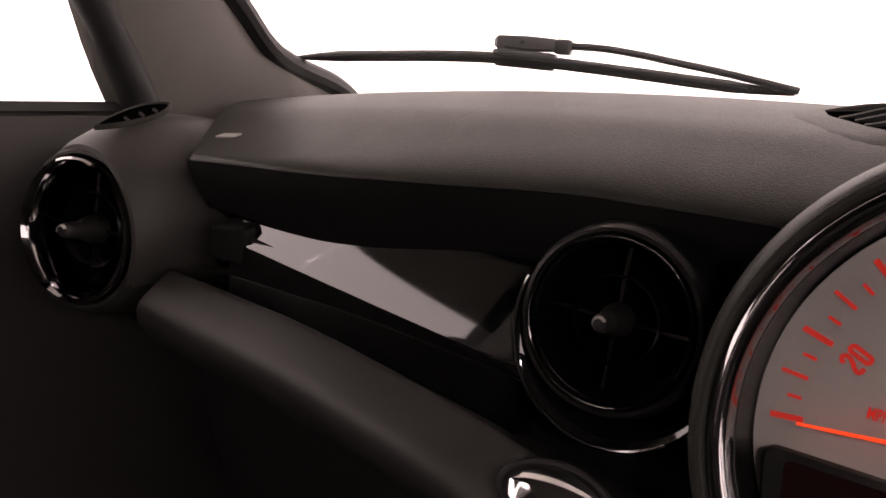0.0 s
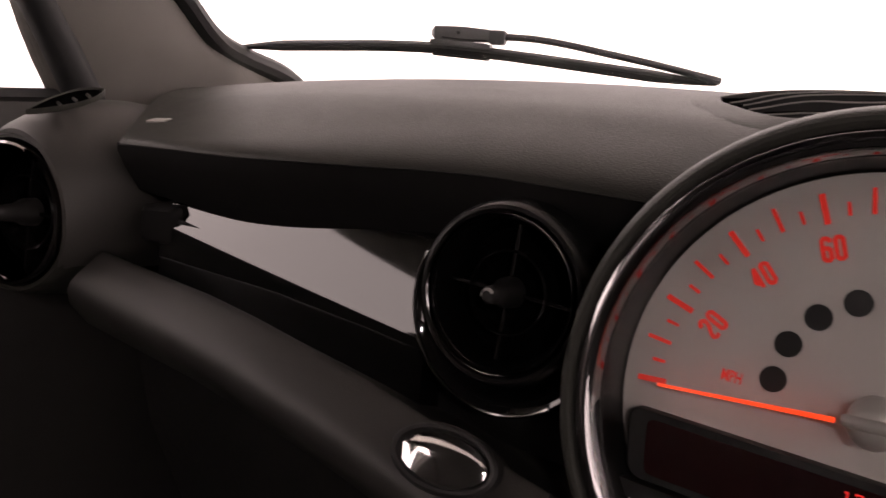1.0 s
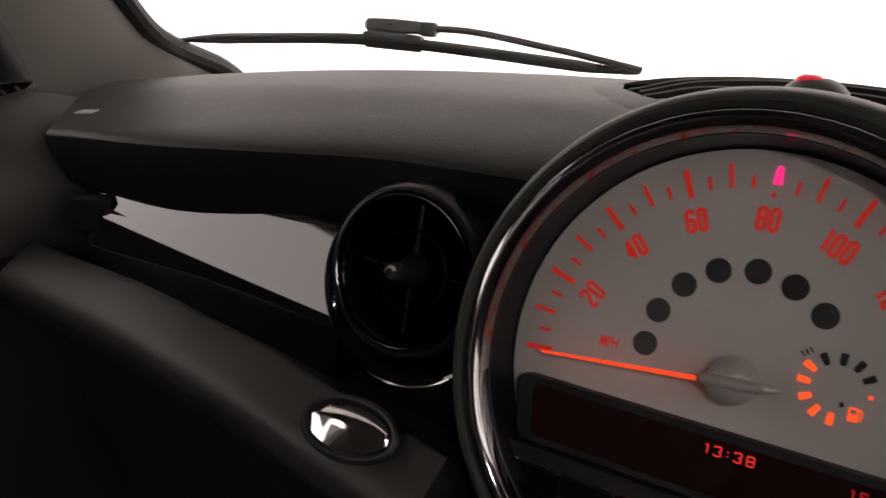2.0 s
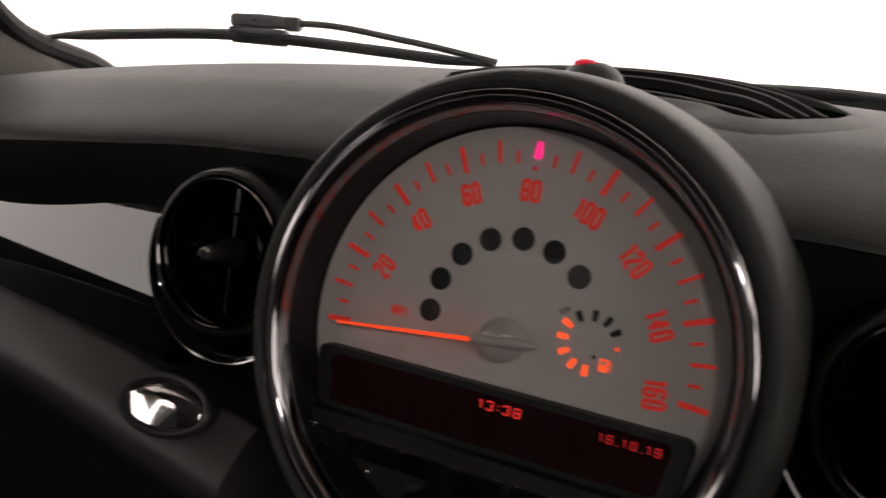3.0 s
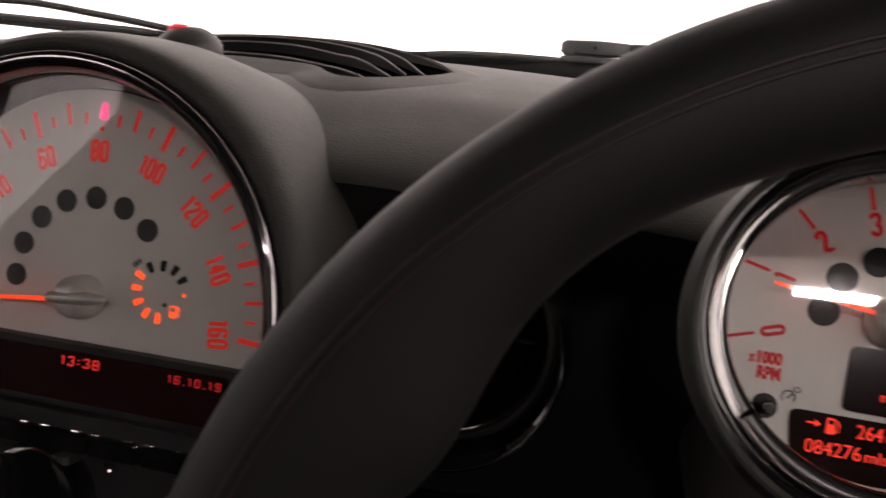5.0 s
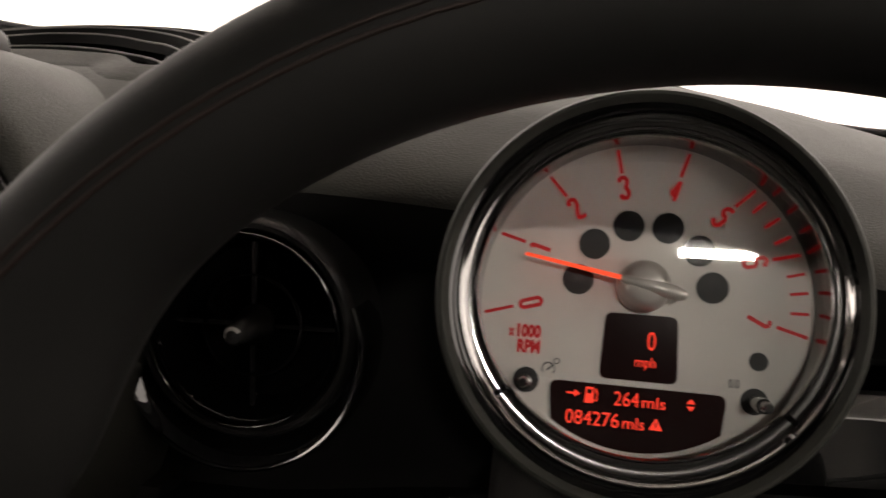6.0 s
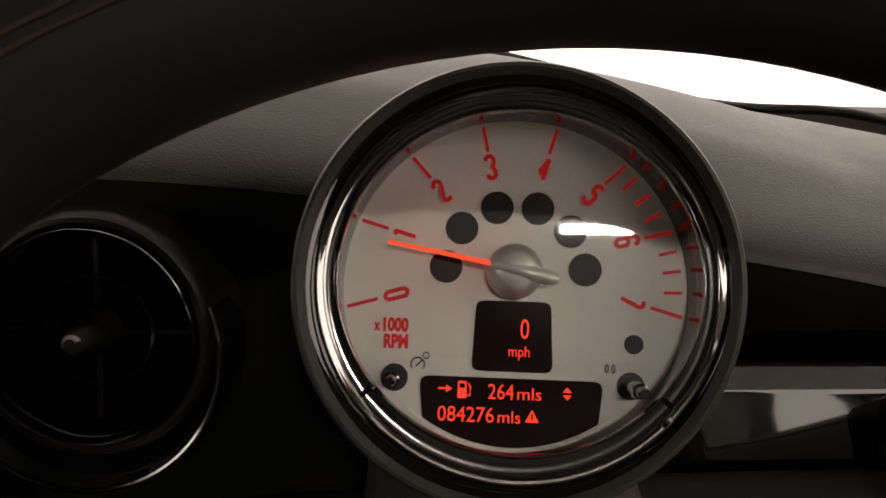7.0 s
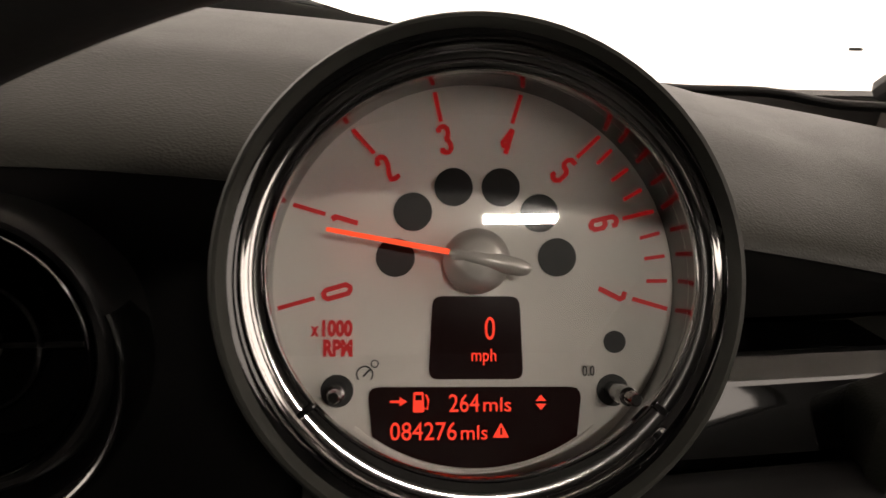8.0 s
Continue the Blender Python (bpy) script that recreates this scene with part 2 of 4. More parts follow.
def stroke(line, width, y0, y1, cut):
    """A flat ribbon with mitred corners along a 2D line, between the depths y0 and y1."""
    closed = line[0] == line[-1]
    pts = [Vector(p) for p in (line[:-1] if closed else line)]
    soft = []
    for i, p in enumerate(pts):
        if not closed and i in (0, len(pts) - 1):
            soft.append(p)
            continue
        for q in (pts[i - 1], pts[(i + 1) % len(pts)]):
            d = q - p
            soft.append(p + d.normalized() * min(cut, d.length * 0.4))
    n = len(soft)
    rings = []
    for i, p in enumerate(soft):
        a = soft[i - 1] if closed or i else None
        b = soft[(i + 1) % n] if closed or i < n - 1 else None
        u = (p - a).normalized() if a is not None else (b - p).normalized()
        v = (b - p).normalized() if b is not None else u
        m = (u + v).normalized()
        side = Vector((-m.y, m.x)) * (width / 2 / max(0.5, m.dot(u)))
        rings.append([(p.x + side.x, y0, p.y + side.y), (p.x - side.x, y0, p.y - side.y), (p.x - side.x, y1, p.y - side.y), (p.x + side.x, y1, p.y + side.y)])
    return loft(rings, cyclic=closed)


def numerals(text, x, z, width, height, gap, weight, y, mat, parent, turn=0.0, name="numeral", label="", cut=0.0, lean=0.0):
    """Condensed square numerals, each a mesh of its own, centred at (x, z) and turned clockwise."""
    steps = [width * (0.45 if c in ".:" else 0.62 if c == "1" else 1.0) for c in text]
    total = sum(steps) + gap * (len(text) - 1)
    at = -total / 2
    ca, sa = math.cos(radians(turn)), math.sin(radians(turn))
    for c, step in zip(text, steps):
        mid = at + step / 2
        at += step + gap
        bm = bmesh.new()
        for k, line in enumerate(DIGIT_LINES[c]):
            flat = []
            for u, v in line:
                px = mid + u * (width - weight) / 2 + lean * v
                pz = v * (height - weight) / 4
                flat.append((x + px * ca + pz * sa, z - px * sa + pz * ca))
            one = stroke(flat, weight, y, y + 0.0006, cut)
            me = bpy.data.meshes.new("line")
            one.to_mesh(me)
            one.free()
            bm.from_mesh(me)
            bpy.data.meshes.remove(me)
        part(name, bm, mat, parent, label, smooth=False)


def pointer_tail(x0, z0, x1, z1, y, rings, n=10):
    """A rounded bar over a needle's hub; rings: (share of the way, half width, height)."""
    a, b = Vector((x0, z0)), Vector((x1, z1))
    d = (b - a).normalized()
    side = Vector((-d.y, d.x))
    out = []
    for f, w, h in rings:
        p = a.lerp(b, f)
        out.append([(p.x + side.x * w * math.cos(q), y - h * math.sin(q), p.y + side.y * w * math.cos(q)) for q in [math.pi * k / n for k in range(n + 1)]] + [(p.x, y + 0.001, p.y)])
    return loft(out)


def lerp_table(table, v):
    if v <= table[0][0]:
        return table[0][1]
    for (a, fa), (b, fb) in zip(table, table[1:]):
        if v <= b:
            t = (v - a) / (b - a)
            return fa + (fb - fa) * t
    return table[-1][1]


# ---- the dashboard ----
CROWN = [(-0.02, 0.978), (0.0, 0.986), (0.03, 0.997), (0.06, 1.0085), (0.10, 1.0235), (0.125, 1.031), (0.15, 1.0355), (0.175, 1.0395), (0.22, 1.0445), (0.27, 1.047), (0.33, 1.0455), (0.40, 1.037), (0.46, 1.022)]


def pad_height(x, y):
    """The pad's crown, smooth between the table's points, lower towards the doors."""
    y = min(max(y, CROWN[1][0]), CROWN[-2][0] + 0.05)
    i = max(k for k in range(1, len(CROWN) - 2 + 1) if CROWN[k][0] <= y or k == 1)
    i = min(i, len(CROWN) - 2)
    (ya, za), (yb, zb) = CROWN[i], CROWN[i + 1]
    before = CROWN[i - 1]
    after = CROWN[min(i + 2, len(CROWN) - 1)]
    ma = (zb - before[1]) / (yb - before[0])
    mb = (after[1] - za) / (after[0] - ya)
    h = yb - ya
    t = (y - ya) / h
    z = (2 * t ** 3 - 3 * t * t + 1) * za + (t ** 3 - 2 * t * t + t) * h * ma + (3 * t * t - 2 * t ** 3) * zb + (t ** 3 - t * t) * h * mb
    return z - 0.125 * x * x - 0.25 * max(0.0, min(x, 0.55) - 0.3) ** 2


dashboard = thing("dashboard", pose(0, 0, 0.92), "dark grey soft-touch plastic car dashboard below the windscreen", "dashboard")
DZ = -0.92


def ease(a, b, v):
    t = min(1.0, max(0.0, (v - a) / (b - a)))
    return t * t * (3 - 2 * t)


def edge_line(x):
    """The plan line that the trim and the fascia follow."""
    return 0.004 + 0.09 * max(0.0, abs(x) - 0.12) ** 1.6


def lip_y(x):
    """Where the pad's rear edge lies; behind the speedometer it starts inside the cowl."""
    y = edge_line(x) + 0.028 - 0.026 * ease(0.20, 0.46, abs(x)) * (1.0 if x < 0 else 0.6)
    while y < 0.2:
        up = (pad_height(x, y) - 0.92) * 0.978 + y * 0.208
        if math.hypot(x, up) > 0.130:
            return y
        y += 0.002
    return y


def pad_edge(x):
    """The rear edge: a wide soft roll by the vents, narrowing to a crease at the ends."""
    a = abs(x)
    ly = lip_y(x)
    r = 0.008 + 0.052 * ease(0.085, 0.125, a) - (0.054 * ease(0.20, 0.50, a) if x < 0 else 0.012 * ease(0.25, 0.5, a))
    y0 = ly + r
    z0 = pad_height(x, y0)
    slope = (pad_height(x, y0 + 0.004) - z0) / 0.004
    corner = z0 - slope * r * (1.0 if r < 0.02 else 1.0 - 0.1 * (r - 0.02) / 0.04)
    return ly, y0, z0, corner, corner - 0.004 - 0.12 * max(0.0, r - 0.008)


def pad_section(x):
    """From the windscreen over the crown and the rolled rear edge, then back under."""
    ly, y0, z0, corner, low = pad_edge(x)
    far = 0.455 - 0.25 * x * x
    pts = []
    for k in range(22):
        yy = far + (y0 - far) * (k / 21) ** 0.7
        pts.append((x, yy, pad_height(x, yy) + DZ))
    for k in range(1, 13):
        t = k / 12
        pts.append((x, (1 - t) ** 2 * y0 + (2 * t * (1 - t) + t * t) * ly, (1 - t) ** 2 * z0 + 2 * t * (1 - t) * corner + t * t * low + DZ))
    pts.append((x, ly + 0.004, low - 0.001 + DZ))
    pts.append((x, ly + 0.030, low + DZ))
    pts.append((x, 0.33, low + DZ))
    return pts


def pad_range(x0, x1, n):
    """Sections side by side; the passenger end is cut along the vent pod's flank."""
    rings = []
    for k in range(n + 1):
        x = x0 + (x1 - x0) * k / n
        w = ease(0.40, 0.535, -x)
        ring = []
        for px, py, pz in pad_section(x):
            nx = max(-0.725, px - 0.82 * max(0.0, py - 0.03) * w)
            ring.append((nx, py, pz + (pad_height(nx, py) - pad_height(px, py)) * (1.0 if w else 0.0)))
        rings.append(ring)
    return rings


def recess_section(x):
    """The fascia below the pad's edge, its shade put into the colour."""
    ly, y0, z0, corner, low = pad_edge(x)
    zt = low + 0.0015 + DZ
    zb = (0.9175 if x < 0 else 0.918) + DZ
    return [(x, ly + 0.0025, zt), (x, ly + 0.003, zt - 0.006), (x, ly + 0.010, (zt + zb) / 2), (x, ly + 0.024, zb), (x, 0.25, zb), (x, 0.25, zt)]


part("upper_pad", loft(pad_range(-0.535, 0.74, 130)), SOFT, dashboard, "grained dark grey upper pad")

# same plastic as the pad; near-black colour stands in for its shade
part("recess", loft([recess_section(-0.542 + 1.282 * k / 90) for k in range(91)]), FASCIA, dashboard, "recessed fascia below the pad, coloured black for its shade")

# fascia strip between lip and trim, trim panel, lower pad, knee panel; both sides of the centre
for side in (-1, 1):
    xs = [side * (0.125 + 0.43 * k / 24) for k in range(25)]

    def strip(offsets):
        rings = []
        for x in xs:
            u = (abs(x) - 0.125) / 0.43
            rings.append([(x, y + edge_line(x), z + DZ) for y, z in offsets(u)])
        return loft(rings)

    def trim_sec(u):
        top, mid = 0.948 - 0.024 * u, 0.873 + 0.030 * u
        if side > 0:
            top, mid = 0.909 - 0.004 * u, 0.870
            y, z, sec = 0.0265, top, [(0.034, top + 0.0008), (0.0290, top + 0.0006)]
            for drop, lean in ((0.0, 60), (0.0012, 46), (0.004, 41), (0.0035, 37), (0.0008, 32), (0.0007, 25), (0.0008, 18), (0.004, 19), (0.004, 19.8), (0.010, 20.4), (0.009, 18.5)):
                y, z = y - drop * math.tan(radians(lean)), z - drop
                sec.append((y, z))
            return sec + [(y + 0.0015, z - 0.004), (0.024, z - 0.018), (0.060, z - 0.018), (0.060, top)]
        return [(0.043, top + 0.004), (0.038, top + 0.002), (0.034, top - 0.004), (0.0332, top - 0.004 - 0.045 * (top - mid - 0.007)), (0.0168, mid + 0.003 + 0.045 * (top - mid - 0.007)), (0.016, mid + 0.003), (0.0150, mid), (0.0150, mid - 0.004), (0.0146, mid - 0.020), (0.0150, mid - 0.05), (0.060, mid - 0.05), (0.060, top)]

    span = [side * ((0.236 if side < 0 else 0.405) + ((0.262 if side < 0 else 0.150)) * k / 24) for k in range(25)]
    part("trim_panel", loft([[(x, y + edge_line(x), z + DZ) for y, z in trim_sec((abs(x) - 0.125) / 0.43)] for x in span]), GLOSS, dashboard, "piano black glossy trim panel")

    def lower_sec(u):
        top = lerp_table([(0.0, 0.848), (0.2, 0.857), (0.31, 0.863), (0.42, 0.866), (0.55, 0.869), (0.66, 0.870), (1.0, 0.866)], u)
        ye = -0.030 + 0.055 * u - 0.09 * max(0.0, 0.005 + 0.43 * u) ** 1.6 - 0.004
        return [(0.070, top - 0.030), (0.045, top - 0.030), (ye + 0.014, top - 0.008), (ye + 0.006, top - 0.0005), (ye + 0.003, top), (ye - 0.001, top - 0.0016), (ye - 0.020, top - 0.0150),
                (ye - 0.0255, top - 0.0202), (ye - 0.0280, top - 0.0265), (ye - 0.0265, top - 0.037), (ye - 0.010, top - 0.058), (0.03, top - 0.080), (0.07, top - 0.080)]

    # the driver's side takes the darker fascia colour
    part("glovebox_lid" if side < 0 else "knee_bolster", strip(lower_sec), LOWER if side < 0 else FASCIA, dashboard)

    def knee_sec(u):
        return [(0.065, 0.80), (0.030, 0.797), (0.050, 0.70), (0.11, 0.55), (0.20, 0.50), (0.20, 0.80)]

    part("knee_panel", strip(knee_sec), BLACK, dashboard)

# centre black fascia behind the speedometer and the two centre vents
part("centre_fascia", plate(rounded([(-0.245, -0.095), (0.412, -0.095), (0.412, 0.030), (-0.245, 0.030)], 0.008), 0.045, 0.10, 0.006), FASCIA, dashboard)
part("centre_console", loft([[(-0.13, 0.03, -0.09), (0.13, 0.03, -0.09), (0.13, 0.14, -0.09), (-0.13, 0.14, -0.09)],
                           [(-0.12, 0.00, -0.20), (0.12, 0.00, -0.20), (0.12, 0.14, -0.20), (-0.12, 0.14, -0.20)],
                           [(-0.11, -0.02, -0.45), (0.11, -0.02, -0.45), (0.11, 0.14, -0.45), (-0.11, 0.14, -0.45)]]), BLACK, dashboard)

# side pod that carries the outer vent
pod = [[(-0.632 + dx + r * math.sin(a), y, 0.889 + DZ + dz + r * math.cos(a)) for a in [2 * math.pi * j / 48 for j in range(48)]]
       for y, r, dx, dz in ((0.090, 0.059, 0, 0), (0.010, 0.060, 0, 0), (0.003, 0.0625, 0, 0), (0.0035, 0.0655, 0.001, 0.001), (0.010, 0.0685, 0.002, 0.004), (0.03, 0.072, 0.005, 0.011), (0.06, 0.0745, 0.008, 0.017), (0.10, 0.076, 0.008, 0.014), (0.20, 0.075, 0.0, 0.0), (0.36, 0.07, -0.02, -0.02))]
part("vent_pod", loft(pod, caps=False), POD, dashboard, "rounded dark grey vent pod at the dashboard's end")


block = rounded([(-0.524, 0.880 + DZ), (-0.478, 0.882 + DZ), (-0.4765, 0.9170 + DZ), (-0.524, 0.9110 + DZ)], 0.007, 4)
part("end_block", plate(block, 0.036, 0.25, 0.006), FASCIA, dashboard)
part("end_block", plate(rounded([(0.526, 0.84 + DZ), (0.60, 0.84 + DZ), (0.60, 0.905 + DZ), (0.527, 0.893 + DZ)], 0.008, 4), 0.012, 0.25, 0.006), SOFT, dashboard)
part("end_notch", plate(rounded([(-0.490, 0.9075 + DZ), (-0.452, 0.9050 + DZ), (-0.474, 0.8965 + DZ), (-0.490, 0.895 + DZ)], 0.002), 0.0395, 0.06, 0.001), BLACK, dashboard)
slot_axis = Vector((0.03, 0.966, 0.25)).normalized()
slot_up = Vector((0.35, -0.25, 0.9))
slot_up = (slot_up - slot_axis * slot_up.dot(slot_axis)).normalized()
slot_side = slot_up.cross(slot_axis)
slot = thing("demister_slot", Matrix((slot_axis, slot_side, slot_up)).transposed().to_4x4(), "small leaf-shaped black demister slot on the vent pod", "air vent")
slot.location = (-0.6200, 0.040, 0.9800)
leaf = [(0.034 * math.cos(q), 0.0085 * math.sin(q) * abs(math.sin(q)) ** 0.4 * (1 + 0.35 * math.cos(q))) for q in [2 * math.pi * (k + 0.5) / 32 for k in range(32)]]
part("rim", loft([[(x * c, y * c, z) for x, y in leaf] for c, z in ((1.07, -0.003), (1.06, 0.0006), (1.02, 0.0018), (0.97, 0.0012), (0.95, -0.003))], caps=True), SOFT, slot)
# shallow fill, painted near black for the slot's inner shade
part("opening", loft([[(x * 0.96, y * 0.96, z) for x, y in leaf] for z in (-0.004, 0.0002)]), GAP_SHADE, slot)
for x in (-0.010, 0.004, 0.017):
    part("vane", loft([[(x + u, y, z) for u, z in ((-0.0006, 0.0), (0.0006, 0.0), (0.0014, 0.0022), (0.0002, 0.0022))] for y in (-0.0066, -0.001)]), SOFT, slot)
mark = thing("airbag_mark", pose(-0.533, 0.063, pad_height(-0.533, 0.063) + 0.0004, 20, -7, 0), "small pale printed bar on the dashboard pad", "marking")
part("print", loft([[(x + 0.3 * y, y, z) for x, y in ((-0.011, -0.0032), (0.010, -0.0032), (0.011, 0.0032), (-0.009, 0.0032))] for z in (-0.002, 0.0008)]), WHITE_PRINT, mark)

# ---- air vents ----
def air_vent(m, label, wide_chrome, hand=1):
    v = thing("air_vent", m, label, "air vent", "round dashboard vents")
    part("surround", lathe([(0.0560, 0.046), (0.0540, 0.030), (0.0525, 0.020), (0.0512, 0.010), (0.0500, 0.004), (0.0482, 0.0012), (0.0462, 0.0008), (0.0450, 0.0030), (0.0445, 0.008), (0.0445, 0.022)], 72), SATIN if not wide_chrome else SOFT, v)
    if wide_chrome:
        part("chrome_ring", lathe([(0.0445, 0.0), (0.0440, -0.0035), (0.0425, -0.0045), (0.0405, -0.002), (0.0385, 0.004), (0.0368, 0.011), (0.0350, 0.022)], 72), BEZEL, v, "wide dark chrome ring")
    else:
        part("chrome_ring", lathe([(0.0444, 0.003), (0.0442, -0.0006), (0.0438, -0.0012), (0.0433, -0.0006), (0.0430, 0.003)], 72), DARK_CHROME, v, "thin chrome ring")
    # shallow barrels, coloured near black as if deep in shade
    if wide_chrome:
        part("barrel", lathe([(0.0352, 0.020), (0.0345, 0.024), (0.034, 0.048), (0.0001, 0.050)], 48), GAP_SHADE, v)
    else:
        part("barrel", lathe([(0.0428, 0.002), (0.0405, 0.006), (0.0385, 0.014), (0.037, 0.028), (0.0001, 0.0285)], 48), GAP_SHADE, v)
        part("barrel_lip", lathe([(0.0430, 0.0025), (0.0418, 0.0035), (0.0405, 0.0065), (0.0398, 0.010)], 64), GLOSS, v)
    part("inner_ring", lathe([(0.0235, 0.016), (0.0240, 0.012), (0.0228, 0.011), (0.0222, 0.016), (0.0228, 0.026)], 48, loop=True), VANE, v)
    for a in (0, 90, 180, 270):
        part("vane", bar(0.024 * math.sin(radians(a)), 0.024 * math.cos(radians(a)), 0.0022, 0.030, 0.014, 0.026, a, 0.0006), VANE, v)
    part("knob", lathe([(0.0001, -0.0105), (0.0034, -0.0100), (0.0048, -0.0080), (0.0052, -0.003), (0.0058, 0.004), (0.0085, 0.010), (0.009, 0.018)], 32), BLACK, v)
    part("knob_crescent", lathe([(0.0026, -0.0112), (0.0040, -0.0098), (0.0034, -0.0114)], 14, -110, 60), WHITE_PRINT, v, "pale crescent mark on the knob")
    if not wide_chrome:
        # chrome arc added to draw the highlight along the glossy lip
        part("lip_highlight", lathe([(0.0570 + 0.0013 * math.cos(q), 0.0040 + 0.0013 * math.sin(q)) for q in [2 * math.pi * j / 8 for j in range(8)]], 52, *sorted((hand * 140, hand * 292)), cx=hand * 0.004, cz=-0.0085, loop=True), DARK_CHROME, v, "thin chrome arc put in for the glossy lip's highlight")
        part("bowl", lathe([(0.0440, 0.020), (0.0480, 0.012), (0.0530, 0.006), (0.0568, 0.0038), (0.0590, 0.008), (0.0600, 0.036)], 56, *sorted((hand * 100, hand * 292)), cx=hand * 0.004, cz=-0.0085), GLOSS, v, "glossy black bowl behind the vent")
    return v


air_vent(pose(-0.185, 0.007, 0.929, -8, 0, 0), "round black air vent with thin chrome ring beside the speedometer", False)
air_vent(pose(0.187, 0.007, 0.928, -8, 0, 0), "round black air vent with thin chrome ring behind the steering wheel", False, -1)
outer = air_vent(pose(-0.632, -0.004, 0.887, -6, 0, 9), "round black air vent with wide chrome ring in the end pod", True)
outer.scale = (1.33, 1.33, 1.33)

# ---- glovebox handle ----
handle = thing("glovebox_handle", pose(-0.181, -0.034, 0.848, -35, 0, 4), "oval bright chrome glovebox handle in a black surround", "handle")


def oval(rx, rz, n=40):
    return [(rx * math.sin(2 * math.pi * k / n), rz * math.cos(2 * math.pi * k / n)) for k in range(n)]


part("surround", plate(oval(0.0315, 0.0182), 0.001, 0.02, 0.002), BLACK, handle)
rows = []
for k in range(33):
    x = 0.0250 * math.sin(radians(-88 + 176 * k / 32))
    e = math.sqrt(max(0.0, 1 - (x / 0.0252) ** 2))
    row = []
    for j in range(15):
        v = -1 + 2 * j / 14
        up = max(0.0, (v - 0.35) / 0.65)
        low = max(0.0, (0.35 - v) / 1.35)
        y = -0.0042 - 0.0040 * e * ((1 - 0.45 * low ** 1.5) if v < 0.35 else (1 - up) ** 1.4)
        row.append((x, y, 0.0125 * e * v))
    rows.append(row + [(x, 0.004, 0.0125 * e), (x, 0.004, -0.0125 * e)])
part("grip", loft(rows), CHROME, handle, "bright chrome eye-shaped grip with a finger scoop")
rows = []
for c, y in ((1.06, 0.002), (1.06, -0.004), (1.12, -0.0062), (1.22, -0.0066), (1.30, -0.0052), (1.34, -0.001), (1.34, 0.006)):
    rows.append([(x * (1 + (c - 1) * 0.75), y, z * (1 + (c - 1) * 1.4)) for x, z in oval(0.0250, 0.0125, 48)])
part("rim", loft(rows, caps=False), BLACK, handle, "rounded black rim")

# ---- speedometer ----
MS = pose(0, 0, 0.92, -12, 0, 0)
speedo = thing("speedometer", MS, "large round silver-faced central speedometer in a dark grey cowl", "speedometer")
cowl_rings = []
for k in range(120):
    a = 3 * k if k <= 60 else 3 * k - 360
    flare = 0.011 * ease(85, 135, a) * (1 - ease(170, 180, a)) + 0.006 * (1 - ease(60, 100, a)) * ease(-180, -150, a)
    broad = ease(-15, 45, a) * (1 - ease(115, 160, a))
    slim = [(0.1194, -0.0280), (0.1204, -0.0302), (0.1222, -0.0316), (0.1242, -0.0316), (0.1260, -0.0302), (0.1278, -0.0268), (0.1294, -0.0220), (0.1310, -0.0140), (0.1322, -0.0050), (0.1331, 0.008), (0.1338, 0.020), (0.1343, 0.035), (0.1347, 0.06), (0.1350, 0.10)]
    wide = [(0.1194, -0.0280), (0.1212, -0.0300), (0.1242, -0.0309), (0.1272, -0.0304), (0.1297, -0.0284), (0.1316, -0.0248), (0.1330, -0.0200), (0.1340, -0.0130), (0.1347, -0.0050), (0.1351, 0.008), (0.1354, 0.020), (0.1356, 0.035), (0.1358, 0.06), (0.1360, 0.10)]
    profile = [(p[0] + (q[0] - p[0]) * broad + flare * ease(-0.03, 0.05, p[1]), p[1] + (q[1] - p[1]) * broad) for p, q in zip(slim, wide)]
    cowl_rings.append([(r * math.sin(radians(a)), y, r * math.cos(radians(a))) for r, y in profile])
part("cowl", loft(cowl_rings, closed=False, caps=False, cyclic=True), SOFT, speedo, "soft rounded dark grey cowl")
part("chrome_ring", lathe([(0.1197, -0.024), (0.1197, -0.0292), (0.1191, -0.0312), (0.1177, -0.0327), (0.1156, -0.0333), (0.1136, -0.0327), (0.1118, -0.0311), (0.1106, -0.0286), (0.1100, -0.0255), (0.1098, -0.022)], 120), BEZEL, speedo, "bright chrome bezel")
part("inner_ring", lathe([(0.1104, -0.0230), (0.1096, -0.0225), (0.1093, -0.020), (0.1084, -0.010), (0.1070, 0.003)], 96), SATIN, speedo, "satin black inner ring")
part("back", disc(0.1072, 0.004, 0.010, n=72), BLACK, speedo)


def chord(r, z0, n=60):
    a0 = math.acos(z0 / r)
    return [(r * math.sin(-a0 + 2 * a0 * k / n), r * math.cos(-a0 + 2 * a0 * k / n)) for k in range(n + 1)]


part("dial", plate(chord(0.1062, -0.0560), 0.0, 0.0035), FACE, speedo, "silver grey dial plate")
STEP = 23.73
for k in range(33):
    mph = k * 5
    a = (mph / 20 - 4) * STEP
    if mph == 80:
        continue
    w, r0, r1 = (0.0026, 0.0862, 0.0998) if mph % 20 == 0 else ((0.0018, 0.0885, 0.0998) if mph % 10 == 0 else (0.0015, 0.0885, 0.0945))
    r = (r0 + r1) / 2
    part("tick", bar(r * math.sin(radians(a)), r * math.cos(radians(a)), w, r1 - r0, -0.0006, 0.0002, a), RED, speedo)
part("marker", bar(0.0005, 0.0955, 0.0042, 0.0085, -0.0012, 0.0002, 0, 0.0004, 0.6, 0.001), PINK, speedo, "glowing pink-red marker light")
